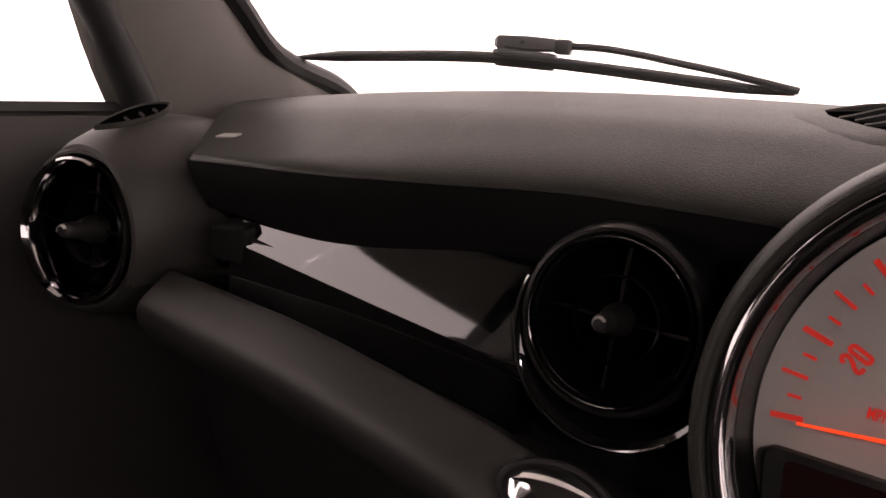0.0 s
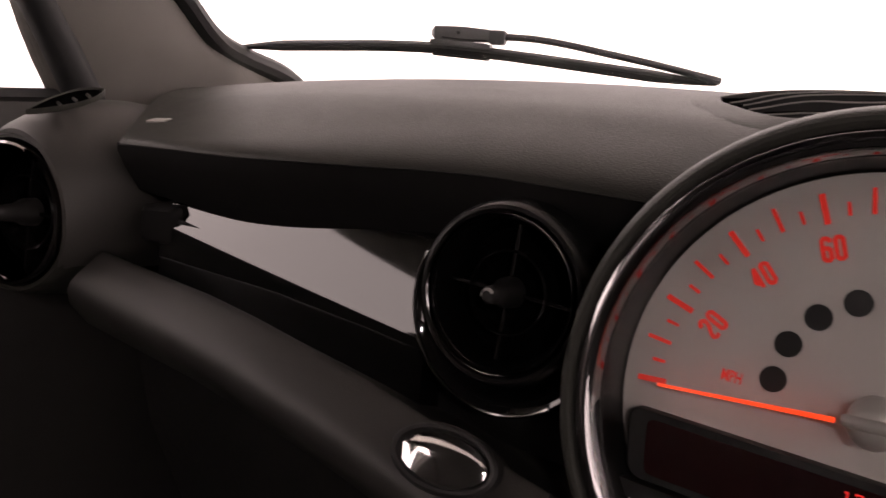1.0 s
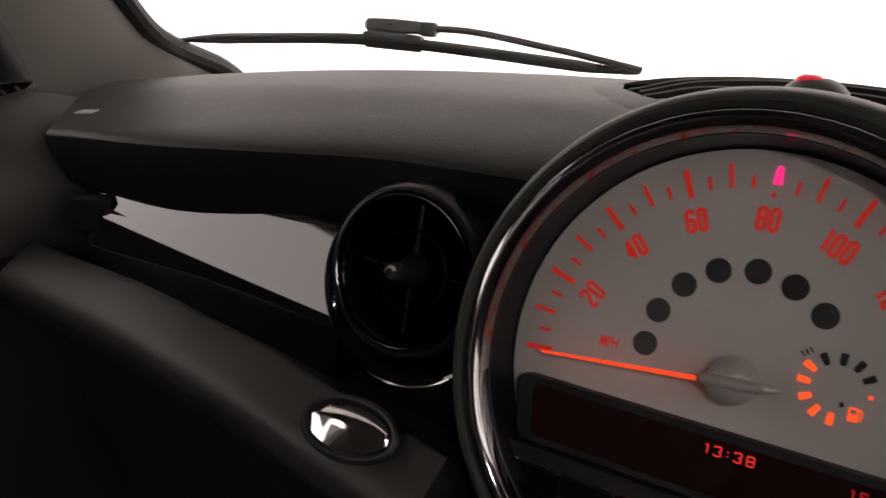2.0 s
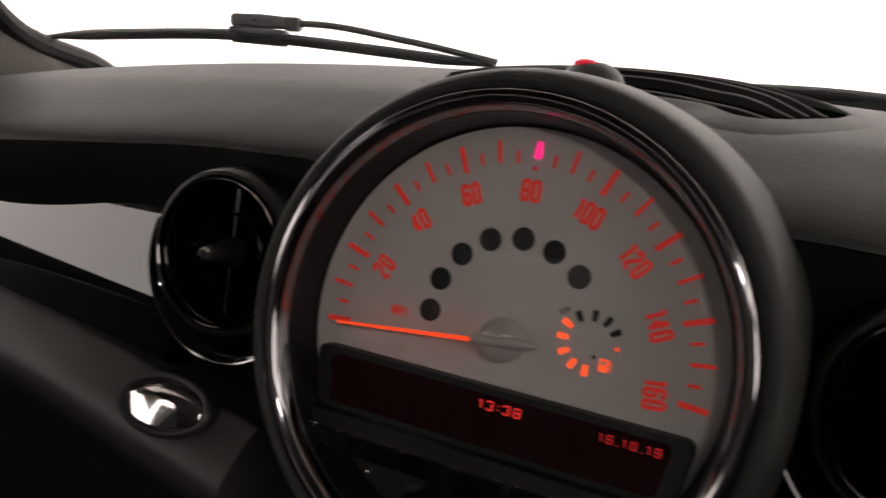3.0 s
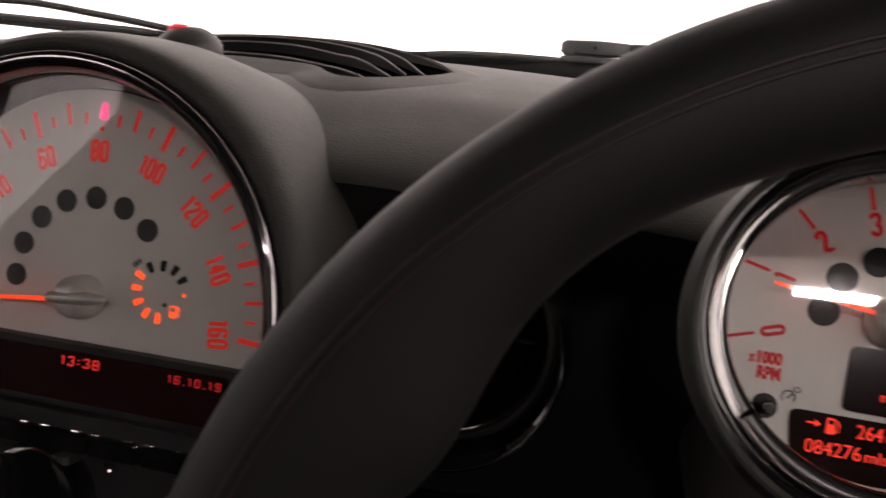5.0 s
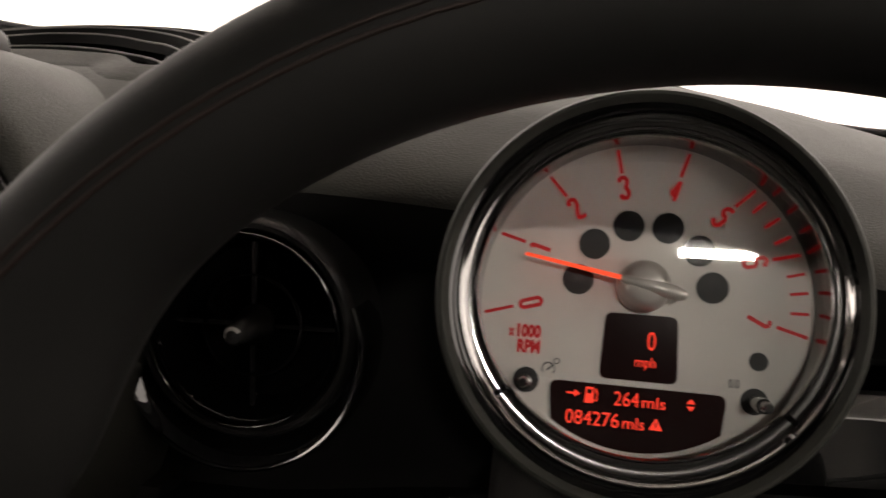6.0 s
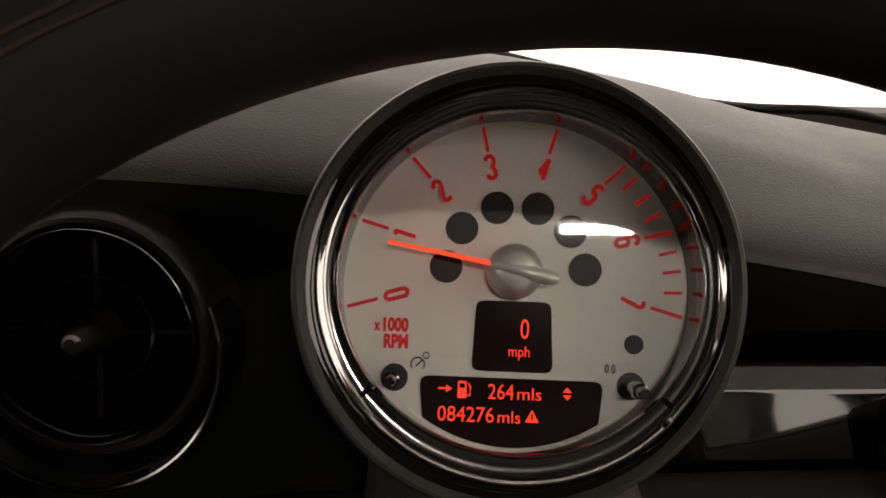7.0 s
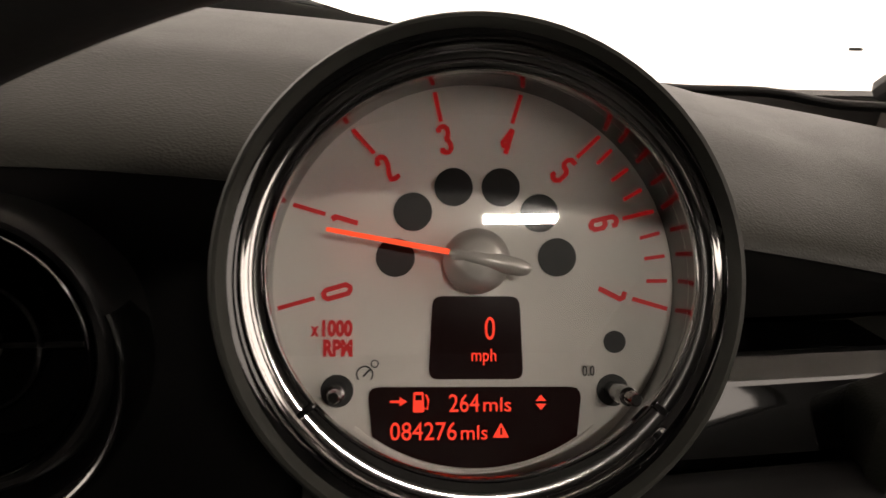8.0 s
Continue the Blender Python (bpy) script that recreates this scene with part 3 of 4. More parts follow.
part("marker_dot", disc(0.0012, -0.0006, 0.0002, 0.0, 0.0866, 12), RED, speedo)
for mph in range(20, 161, 20):
    a = (mph / 20 - 4) * STEP
    numerals(str(mph), 0.0755 * math.sin(radians(a)), 0.0755 * math.cos(radians(a)), 0.0049, 0.0114, 0.0005, 0.0019, -0.0004, RED, speedo, a * 0.9, cut=0.0009)
lettering("MPH", -0.0582, 0.0035, 0.0075, -0.0004, RED, speedo, 0, 0.62, name="unit_mark", bold=0.0001)
for x, z in ((-0.0413, 0.0077), (-0.0386, 0.0244), (-0.0295, 0.0388), (-0.0159, 0.0486), (0.0008, 0.0519), (0.0172, 0.0484), (0.0313, 0.0391)):
    part("warning_lamp", disc(0.0058, -0.0005, 0.0002, x, z), INK, speedo, "unlit dark warning lamp window")
# fuel gauge: ten segments round a small circle
FX, FZ = 0.0421, 0.0097
for lit, spots in ((True, ((0.0301, 0.0167), (0.0288, 0.0103), (0.0306, 0.0036), (0.0354, -0.0014), (0.0420, -0.0033))), (False, ((0.0352, 0.0211), (0.0423, 0.0228), (0.0487, 0.0213), (0.0532, 0.0169)))):
    for x, z in spots:
        a = math.degrees(math.atan2(x - FX, z - FZ))
        part("fuel_segment", bar(x, z, 0.0024, 0.0054, -0.0006, 0.0002, a, 0, 1.3, 0.0005), AMBER if lit else INK, speedo, "lit orange fuel segment" if lit else "")
pump = part("fuel_pump_mark", plate(rounded([(0.0482, -0.0020), (0.0520, -0.0020), (0.0520, 0.0040), (0.0482, 0.0040)], 0.0005), -0.0006, 0.0002), AMBER, speedo, "lit orange fuel pump symbol")
part("pump_window", bar(0.0501, 0.0022, 0.0022, 0.0018, -0.0009, -0.0005), FACE, pump)
part("pump_hose", tube([(0.0520, -0.0006, -0.0008), (0.0532, -0.0006, -0.0010), (0.0534, -0.0006, 0.0022), (0.0526, -0.0006, 0.0036)], 0.0004, 6), AMBER, pump)
part("fuel_dot", disc(0.0010, -0.0006, 0.0002, 0.0551, 0.0098, 12), AMBER, speedo)
part("pivot_dot", disc(0.0011, -0.0006, 0.0002, 0.0451, 0.0038, 12), INK, speedo)
for k in range(3):
    part("fuel_scale_mark", bar(0.0262 + 0.0014 * k, 0.0212 + 0.0012 * k, 0.0008, 0.0026, -0.0005, 0.0002, -40), INK, speedo)
part("needle", bar(-0.050, -0.0040, 0.0022, 0.074, -0.0125, -0.0110, -95.9, 0.0003, 0.55), NEEDLE, speedo, "glowing orange-red needle")
part("needle_hub", lathe([(0.0001, -0.0165), (0.0035, -0.0164), (0.0068, -0.0155), (0.0092, -0.0135), (0.0105, -0.0105), (0.0110, -0.006), (0.0112, 0.0)], 40, cx=0.0010, cz=0.0020), HUB, speedo, "satin silver domed hub")
part("needle_tail", pointer_tail(-0.0112, 0.0010, 0.0215, 0.0040, -0.0135, [(0.0, 0.0018, 0.0020), (0.06, 0.0028, 0.0034), (0.30, 0.0036, 0.0046), (0.55, 0.0035, 0.0046), (0.80, 0.0027, 0.0038), (0.93, 0.0021, 0.0030), (0.98, 0.0014, 0.0021), (1.0, 0.0005, 0.0008)]), HUB, speedo, "satin silver needle tail")

# display under the dial
part("display_frame", plate(rounded([(-0.0935, -0.0535), (0.0935, -0.0535), (0.0990, -0.0212), (-0.0990, -0.0212)], 0.0075, 6), -0.0075, 0.004, 0.0014), BLACK, speedo, "black display frame")
part("display", plate(rounded([(-0.0850, -0.0500), (0.0850, -0.0500), (0.0885, -0.0248), (-0.0885, -0.0248)], 0.004), -0.0082, -0.006), SMOKED, speedo, "dark red glowing display window")
numerals("13:38", 0.0072, -0.0298, 0.0035, 0.0050, 0.0018, 0.0007, -0.0085, CLOCK, speedo, name="display_digit", label="lit red clock digit", cut=0.0005)
numerals("16.10.19", 0.0700, -0.0298, 0.0028, 0.0042, 0.0017, 0.00055, -0.0085, GLOW_DIM, speedo, name="display_digit", label="dim red date digit", cut=0.0004)
# button strip
part("button_strip", plate(rounded([(-0.098, -0.0640), (0.098, -0.0640), (0.101, -0.0545), (-0.101, -0.0545)], 0.003), -0.012, 0.004, 0.0015), BLACK, speedo)
for k in range(6):
    x = -0.0798 + 0.0284 * k
    part("button", plate(rounded([(x - 0.0133, -0.0730), (x + 0.0133, -0.0730), (x + 0.0133, -0.0625), (x - 0.0133, -0.0625)], 0.0015), -0.0150, -0.010, 0.0015), GLOSS, speedo)
    # thin chrome bars added for the dashes of light along the keys
    for u in (-0.0085, 0.0085):
        part("button_glint", tube([(x + u - 0.0022, -0.0152, -0.0613), (x + u - 0.0017, -0.0158, -0.0613), (x + u + 0.0017, -0.0158, -0.0613), (x + u + 0.0022, -0.0152, -0.0613)], 0.0005, 10), CHROME, speedo)
part("radio_panel", plate([(0.1020 * math.sin(radians(a)), 0.1020 * math.cos(radians(a))) for a in range(132, 229, 6)], -0.004, 0.006), BLACK, speedo)
part("volume_knob", lathe([(0.0001, -0.0190), (0.024, -0.0190), (0.0275, -0.0180), (0.0290, -0.0155), (0.0300, -0.004)], 48, cx=-0.0085, cz=-0.1010), GLOSS, speedo, "glossy black volume knob")
# chrome crescents added where light glints on round knobs
for x, z, a0, a1 in ((-0.0475, -0.0785, -75, -15), (0.0305, -0.0785, 15, 75)):
    part("ring_glint", lathe([(0.0045, -0.0165), (0.0052, -0.0172), (0.0059, -0.0165), (0.0052, -0.0155)], 12, a0, a1, cx=x, cz=z, loop=True), CHROME, speedo, "chrome crescent put in for a knob's glint")
for x in (-0.0221, 0.0029):
    part("radio_button", plate(rounded([(x - 0.0085, -0.0795), (x + 0.0085, -0.0795), (x + 0.0085, -0.0745), (x - 0.0085, -0.0745)], 0.001), -0.0165, -0.003, 0.0018), HOUSING, speedo, "satin grey radio key")
part("power_mark", lathe([(0.0018, -0.0168), (0.0024, -0.0168), (0.0024, -0.0150), (0.0018, -0.0150)], 20, cx=-0.0504, cz=-0.0930, loop=True), WHITE_PRINT, speedo, "pale ring symbol")
part("lens", disc(0.1092, -0.0212, -0.0204, n=72), DIM_LENS, speedo, "clear gauge lens")

# ---- alarm light on the crown ----
alarm = thing("alarm_light", pose(0.0, 0.100, 1.031), "small black dome light glowing red, on the dashboard top", "warning light")
dome = [[(0.018 * math.cos(b) * math.sin(a), 0.021 * math.cos(b) * math.cos(a), 0.014 + 0.0135 * math.sin(b)) for a in [2 * math.pi * j / 32 for j in range(32)]] for b in [radians(d) for d in (0, 15, 30, 45, 60, 72)]]
part("dome", loft([[(0.018 * math.sin(2 * math.pi * j / 32), 0.021 * math.cos(2 * math.pi * j / 32), 0.0) for j in range(32)]] + dome), BLACK, alarm)
part("red_window", loft([[(-0.003 + 0.0070 * c * math.sin(2 * math.pi * j / 20), -0.006 + 0.0050 * c * math.cos(2 * math.pi * j / 20), z) for j in range(20)] for c, z in ((1.15, 0.0225), (1.0, 0.0262), (0.5, 0.0279))]),
     ALARM_RED, alarm, "glowing red window")

# ---- defroster grille ----
grille = thing("defroster_grille", pose(0, 0, 0), "black slatted defroster grille in the dashboard top", "air grille")


TIP = 0.134


def grille_front(x):
    return lerp_table([(0.0, 0.164), (0.050, 0.160), (0.060, 0.155), (0.068, 0.145), (0.077, 0.138), (0.088, 0.139), (0.104, 0.151), (0.128, 0.177), (TIP, 0.200)], abs(x))


def grille_back(x):
    return 0.272 - (0.272 - 0.200) * (x / TIP) ** 2


def crest(x, y):
    """The pad's surface with the grille's low swell on it."""
    return pad_height(x, y) + 0.0105 * (1 - (x / 0.160) ** 2) * (0.40 + 0.60 * ease(0.0, 0.06, y - grille_front(x)))


well_shade = []
for j in range(45):
    x = -TIP + 2 * TIP * j / 44
    y0, y1 = grille_front(x), max(grille_back(x), grille_front(x) + 0.0006)
    top = [(x, y0 + (y1 - y0) * q / 6, pad_height(x, y0 + (y1 - y0) * q / 6) + 0.0006) for q in range(7)]
    well_shade.append(top + [(x, y1, pad_height(x, y1) - 0.006), (x, y0, pad_height(x, y0) - 0.006)])
# near-black sheet on the uncut pad, painted shade between the slats
part("well_shade", loft(well_shade), GAP_SHADE, grille)
for middle, bow in ((0.173, 3.7), (0.203, 4.4), (0.230, 5.1), (0.254, 5.4)):
    line = [p for p in [(0.132 * (j / 40 - 1), middle - bow * (0.132 * (j / 40 - 1)) ** 2) for j in range(81)] if p[1] > grille_front(p[0]) - 0.001]
    # one slat in two colours: shaded dark body, lit pale top strip
    slat = part("slat", loft([[(x, y + u, crest(x, y) + v) for u, v in ((-0.0008, -0.0065), (-0.0009, -0.0006), (0.0009, -0.0006), (0.0008, -0.0065))] for x, y in line]), FASCIA, grille)
    part("slat_lit_edge", loft([[(x, y + u, crest(x, y) + v) for u, v in ((-0.0010, -0.0007), (-0.0011, -0.0001), (-0.0005, 0.0004), (0.0005, 0.0004), (0.0011, -0.0001), (0.0010, -0.0007))] for x, y in line]), SLAT_LIT, slat)
# soft lip all round: rises from the pad to the grille's edge
outline = [(-TIP + 2 * TIP * j / 60, grille_front(-TIP + 2 * TIP * j / 60)) for j in range(61)]
outline += [(TIP - 2 * TIP * j / 40, grille_back(TIP - 2 * TIP * j / 40)) for j in range(1, 40)]
lip_rings = []
for i, (x, y) in enumerate(outline):
    (ax, ay), (bx, by) = outline[i - 3], outline[(i + 3) % len(outline)]
    d = Vector((bx - ax, by - ay)).normalized()
    out = Vector((d.y, -d.x))
    ring = []
    for reach, share, sink in ((0.0, 1.0, -0.007), (0.0, 1.0, -0.0012), (0.0012, 1.0, 0.0), (0.005, 0.86, 0.0), (0.010, 0.60, 0.0), (0.016, 0.30, 0.0), (0.023, 0.07, -0.0004), (0.028, 0.0, -0.002)):
        px, py = x + out.x * reach, y + out.y * reach
        ring.append((px, py, pad_height(px, py) + (crest(x, y) - pad_height(x, y)) * share + sink))
    lip_rings.append(ring)
part("lip", loft(lip_rings, closed=False, caps=False, cyclic=True), SOFT, grille, "soft grey lip round the grille")

# ---- tachometer ----
MT = pose(0.3511, -0.0498, 0.9716, -19.7, 0, -2.4)
tach = thing("tachometer", MT, "round silver-faced rev counter with chrome bezel on the steering column", "rev counter")
CZ = 0.0015
def oval_ring(profile, n=96):
    """Turn (r, y, squash, cx, cz) points round the local y axis, each ring a little lower than wide."""
    rings = []
    for k in range(n):
        a = 2 * math.pi * k / n
        rings.append([(cx + r * math.sin(a), y, cz + r * q * math.cos(a)) for r, y, q, cx, cz in profile])
    return loft(rings, closed=False, caps=False, cyclic=True)


def bezel_points(points, q=0.942, cx=0.0010, cz=0.0027):
    return [(r, y, q, cx, cz) for r, y in points]


part("housing", lathe([(0.0600, -0.0110), (0.0618, -0.0150), (0.0630, -0.0185), (0.0644, -0.0202), (0.0656, -0.0198), (0.0668, -0.0172), (0.0680, -0.012), (0.0688, -0.004), (0.0686, 0.010), (0.060, 0.032), (0.045, 0.046), (0.0001, 0.050)], 80, cz=CZ), HOUSING, tach, "rounded grey housing")
part("gasket", oval_ring([(0.0640, -0.0150, 1.0, 0.0, CZ), (0.0628, -0.0172, 1.0, 0.0, CZ), (0.0617, -0.0166, 0.980, 0.0006, 0.0018), (0.0609, -0.0152, 0.970, 0.0010, 0.0019), (0.0608, -0.0110, 0.970, 0.0010, 0.0019)]), GLOSS, tach, "glossy black ring")
part("chrome_ring", oval_ring(bezel_points([(0.0609, -0.0112), (0.0609, -0.0150), (0.0606, -0.0158), (0.0601, -0.0160), (0.0596, -0.0155), (0.0590, -0.0147)], 0.970, 0.0010, 0.0019) + bezel_points([(0.0580, -0.0141)], 0.962, 0.0010, 0.0021) + bezel_points([(0.0568, -0.0138)], 0.953, 0.0010, 0.0024) + bezel_points([(0.0557, -0.0138), (0.0552, -0.0142), (0.0547, -0.0142), (0.0543, -0.0136), (0.0542, -0.0126)])), RING_CHROME, tach, "bright chrome bezel")
part("inner_ring", oval_ring([(0.0543, -0.0130, 0.942, 0.0010, 0.0027), (0.0541, -0.0080, 0.96, 0.0006, 0.0018), (0.0538, 0.0020, 1.0, 0.0, 0.0)]), WALL_GLOSS, tach, "dark polished inner ring")
part("dial", disc(0.0540, 0.0, 0.004, 0, 0, 72), TACH_FACE, tach, "silver white dial plate")
DIGITS = ((-0.0368, -0.0025), (-0.0349, 0.0166), (-0.0238, 0.0307), (-0.0084, 0.0387), (0.0085, 0.0387), (0.0240, 0.0308), (0.0350, 0.0165), (0.0369, -0.0023))
TA = (-97.6, -67.1, -39.0, -12.3, 13.5, 40.1, 67.8, 97.3)
for k, a in enumerate(TA):
    dx, dz = DIGITS[k]
    out = Vector((0.0527 * math.sin(radians(a)), 0.0527 * math.cos(radians(a))))
    base = out + (Vector((dx, dz)) - out) * 0.62
    mid = (out + base) / 2
    turn = math.degrees(math.atan2(out.x - base.x, out.y - base.y))
    part("tick", bar(mid.x, mid.y, 0.0011, (out - base).length, -0.0005, 0.0002, turn), RED_DARK, tach)
    numerals(str(k), dx, dz, 0.0037, 0.0084, 0.0, 0.0013, -0.0004, RED_DARK, tach, turn, cut=0.0008)
for a in (45.5, 53, 60.5, 74.5, 81.5, 89):
    part("redline_tick", bar(0.0495 * math.sin(radians(a)), 0.0495 * math.cos(radians(a)), 0.0010, 0.0056, -0.0005, 0.0002, a), RED_DARK, tach)
for x, z, r in ((-0.0215, 0.0067, 0.0052), (-0.0169, 0.0190, 0.0052), (-0.0060, 0.0258, 0.0052), (0.0068, 0.0259, 0.0052), (0.0173, 0.0190, 0.0052), (0.0221, 0.0071, 0.0052), (0.0377, -0.0156, 0.0030)):
    part("warning_lamp", disc(r, -0.0005, 0.0002, x, z), INK, tach, "unlit dark warning lamp window")
part("speed_display", plate(rounded([(-0.0125, -0.0255), (0.0128, -0.0255), (0.0118, -0.0035), (-0.0115, -0.0035)], 0.0025), -0.0006, 0.0005), SMOKED, tach, "dark display window")
lettering("0", 0.0038, -0.0120, 0.0105, -0.0009, GLOW, tach, 0, 0.75, name="display_digit", box=(0.0036, 0.0062))
lettering("mph", 0.0022, -0.0196, 0.0058, -0.0009, GLOW, tach, 0, 0.85, name="display_letter", box=(0.0077, 0.0044))
part("trip_display", plate(rounded([(-0.0278, -0.0400), (-0.0285, -0.0275), (0.0285, -0.0275), (0.0278, -0.0400)], 0.003)[4:12] + [(0.0488 * math.sin(radians(a)), 0.0488 * math.cos(radians(a))) for a in range(146, 215, 4)], -0.0006, 0.0005), SMOKED, tach, "dark display window")
part("dial_edge", lathe([(0.0492, -0.0010), (0.0500, -0.0012), (0.0502, 0.0004), (0.0492, 0.0004)], 40, 140, 220, loop=True), TACH_FACE, tach, "pale edge line")
lettering("264", -0.0030, -0.0317, 0.0066, -0.0009, GLOW, tach, name="display_digit", box=(0.0080, 0.0047))
lettering("mls", 0.0058, -0.0321, 0.0066, -0.0009, GLOW, tach, name="display_letter", box=(0.0074, 0.0037))
lettering("084276", -0.01375, -0.0390, 0.0066, -0.0009, GLOW, tach, name="display_digit", box=(0.0175, 0.0047))
lettering("mls", -0.0003, -0.0394, 0.0066, -0.0009, GLOW, tach, name="display_letter", box=(0.0070, 0.0037))
part("arrow_mark", plate([(-0.0226, -0.0316), (-0.0201, -0.0316), (-0.0201, -0.0325), (-0.0181, -0.0313), (-0.0201, -0.0301), (-0.0201, -0.0310), (-0.0226, -0.0310)], -0.0009, -0.0005), GLOW, tach, "red arrow")
pump_sign = part("pump_mark", plate(rounded([(-0.0166, -0.0341), (-0.0136, -0.0341), (-0.0138, -0.0288), (-0.0164, -0.0288)], 0.0004), -0.0009, -0.0005), GLOW, tach, "red pump symbol")
part("pump_window", bar(-0.0151, -0.0302, 0.0017, 0.0014, -0.0012, -0.0008), SMOKED, pump_sign)
part("pump_hose", tube([(-0.0136, -0.0008, -0.0330), (-0.0127, -0.0008, -0.0333), (-0.0125, -0.0008, -0.0308), (-0.0132, -0.0008, -0.0294)], 0.0003, 6), GLOW, pump_sign)
for d in (1, -1):
    part("scroll_mark", plate([(0.0161, -0.0316 + d * 0.0004), (0.0189, -0.0316 + d * 0.0004), (0.0175, -0.0316 + d * 0.0020)], -0.0009, -0.0005), GLOW, tach)
alert = part("alert_mark", plate(rounded([(0.0046, -0.0408), (0.0090, -0.0408), (0.0068, -0.0369)], 0.0003), -0.0009, -0.0005), GLOW, tach, "red warning triangle")
part("alert_bar", bar(0.0068, -0.0391, 0.0005, 0.0018, -0.0012, -0.0008), SMOKED, alert)
part("dim_mark", lathe([(0.0019, -0.0006), (0.0023, -0.0006), (0.0023, 0.0002), (0.0019, 0.0002)], 24, -130, 130, cx=-0.0293, cz=-0.0242, loop=True), INK, tach)
part("dim_hand", bar(-0.0288, -0.0238, 0.0005, 0.0026, -0.0006, 0.0002, 45), INK, tach)
part("bulb_mark", lathe([(0.0008, -0.0006), (0.0011, -0.0006), (0.0011, 0.0002), (0.0008, 0.0002)], 16, cx=-0.0267, cz=-0.0214, loop=True), INK, tach)
lettering("x", -0.0425, -0.0129, 0.0066, -0.0004, RED_DARK, tach, name="unit_mark", bold=0.00025, box=(0.0021, 0.0027))
lettering("1000", -0.0366, -0.0121, 0.0066, -0.0004, RED_DARK, tach, name="unit_mark", bold=0.00032, box=(0.0080, 0.0045))
lettering("RPM", -0.0364, -0.0173, 0.0066, -0.0004, RED_DARK, tach, name="unit_mark", bold=0.00032, box=(0.0077, 0.0045))
lettering("0.0", 0.0305, -0.0235, 0.0040, -0.0004, INK, tach, 0, 0.7, name="trip_mark")
part("needle", bar(-0.0215, 0.0103, 0.0016, 0.036, -0.0092, -0.0080, -80, 0.0003, 0.7), NEEDLE, tach, "glowing orange-red needle")
part("needle_hub", lathe([(0.0001, -0.0128), (0.0025, -0.0127), (0.0048, -0.0120), (0.0066, -0.0107), (0.0078, -0.0088), (0.0085, -0.006), (0.0088, 0.0)], 40, cz=0.0058), HUB, tach, "satin silver domed hub")
part("needle_tail", pointer_tail(-0.0078, 0.0076, 0.0133, 0.0033, -0.0098, [(0.0, 0.0012, 0.0014), (0.08, 0.0017, 0.0026), (0.30, 0.0023, 0.0040), (0.60, 0.0025, 0.0042), (0.85, 0.0023, 0.0034), (0.95, 0.0017, 0.0026), (0.99, 0.0009, 0.0015), (1.0, 0.0003, 0.0006)]), HUB, tach, "satin silver needle tail")
for x, z, tall in ((-0.0365, -0.0285, -0.0150), (0.0370, -0.0285, -0.0215)):
    pin = part("reset_pin", lathe([(0.0001, tall), (0.0013, tall), (0.0017, tall + 0.0008), (0.0017, tall + 0.006), (0.0024, tall + 0.0065), (0.0026, -0.004), (0.0026, 0.0)], 20, cx=x, cz=z), DARK_CHROME, tach, "dark chrome reset pin")
    part("pin_hole", disc(0.0043, -0.0006, 0.0004, x, z, 24), INK, tach)
for a in (129.5, 230.5):
    part("ring_notch", bar(0.0010 + 0.0572 * math.sin(radians(a)), 0.0027 + 0.0540 * math.cos(radians(a)), 0.0018, 0.0050, -0.0150, -0.011, a, 0.0006, 1.0, 0.0005), GLOSS, tach)
part("lens", disc(0.0541, -0.0118, -0.0111, 0, 0, 64), LENS, tach, "clear gauge lens")
column = thing("steering_column", pose(0.3535, 0, 0.90), "black plastic steering column shroud below the rev counter", "steering column")
part("shroud", loft([[(w * math.sin(a), y, z + h * math.cos(a)) for a in [2 * math.pi * j / 32 for j in range(32)]] for y, z, w, h in ((-0.17, -0.035, 0.040, 0.034), (-0.12, -0.030, 0.048, 0.036), (-0.04, -0.025, 0.052, 0.036), (0.08, -0.02, 0.056, 0.040))]), BLACK, column)

# ---- steering wheel ----
wheel = thing("steering_wheel", pose(0.3555, -0.1964, 0.8872, -12.8, 0, 0), "black leather steering wheel", "steering wheel")
rim = []
for k in range(144):
    a = 360 * k / 144 - 180
    grip = 0.0145 * math.exp(-((abs(a) - 58) / 13) ** 2)
    ring = []
    for j in range(20):
        c, d = math.cos(2 * math.pi * j / 20), math.sin(2 * math.pi * j / 20)
        r = 0.1833 + (0.017 if c > 0 else 0.017 + grip) * c
        ring.append((r * math.sin(radians(a)), 0.017 * d, r * math.cos(radians(a))))
    rim.append(ring)
part("rim", loft(rim, cyclic=True, caps=False), LEATHER, wheel, "smooth black leather rim with thumb rests")
for q in (-84, -92):
    part("seam", lathe([(0.1833 + 0.0170 * math.cos(radians(q)) + 0.0005 * math.cos(2 * math.pi * j / 6), 0.0170 * math.sin(radians(q)) + 0.0005 * math.sin(2 * math.pi * j / 6)) for j in range(6)], 120, loop=True), THREAD, wheel, "brown stitched seam")
part("hub_pad", lathe([(0.0001, -0.012), (0.045, -0.010), (0.060, -0.002), (0.064, 0.02), (0.050, 0.04)], 48, cz=-0.01), BLACK, wheel)
for a in (-100, 100):
    part("spoke", bar(0.115 * math.sin(radians(a)), 0.115 * math.cos(radians(a)), 0.032, 0.125, -0.006, 0.010, a, 0.004), BLACK, wheel)

# ---- windscreen, pillars, doors, cabin shell ----
def screen_bottom(x):
    return Vector((x, 0.475 - 0.25 * x * x, 1.015 - 0.06 * x * x))


def screen_top(x):
    return Vector((x * 0.86, 0.0 - 0.12 * x * x, 1.43 - 0.06 * x * x))


rings = []
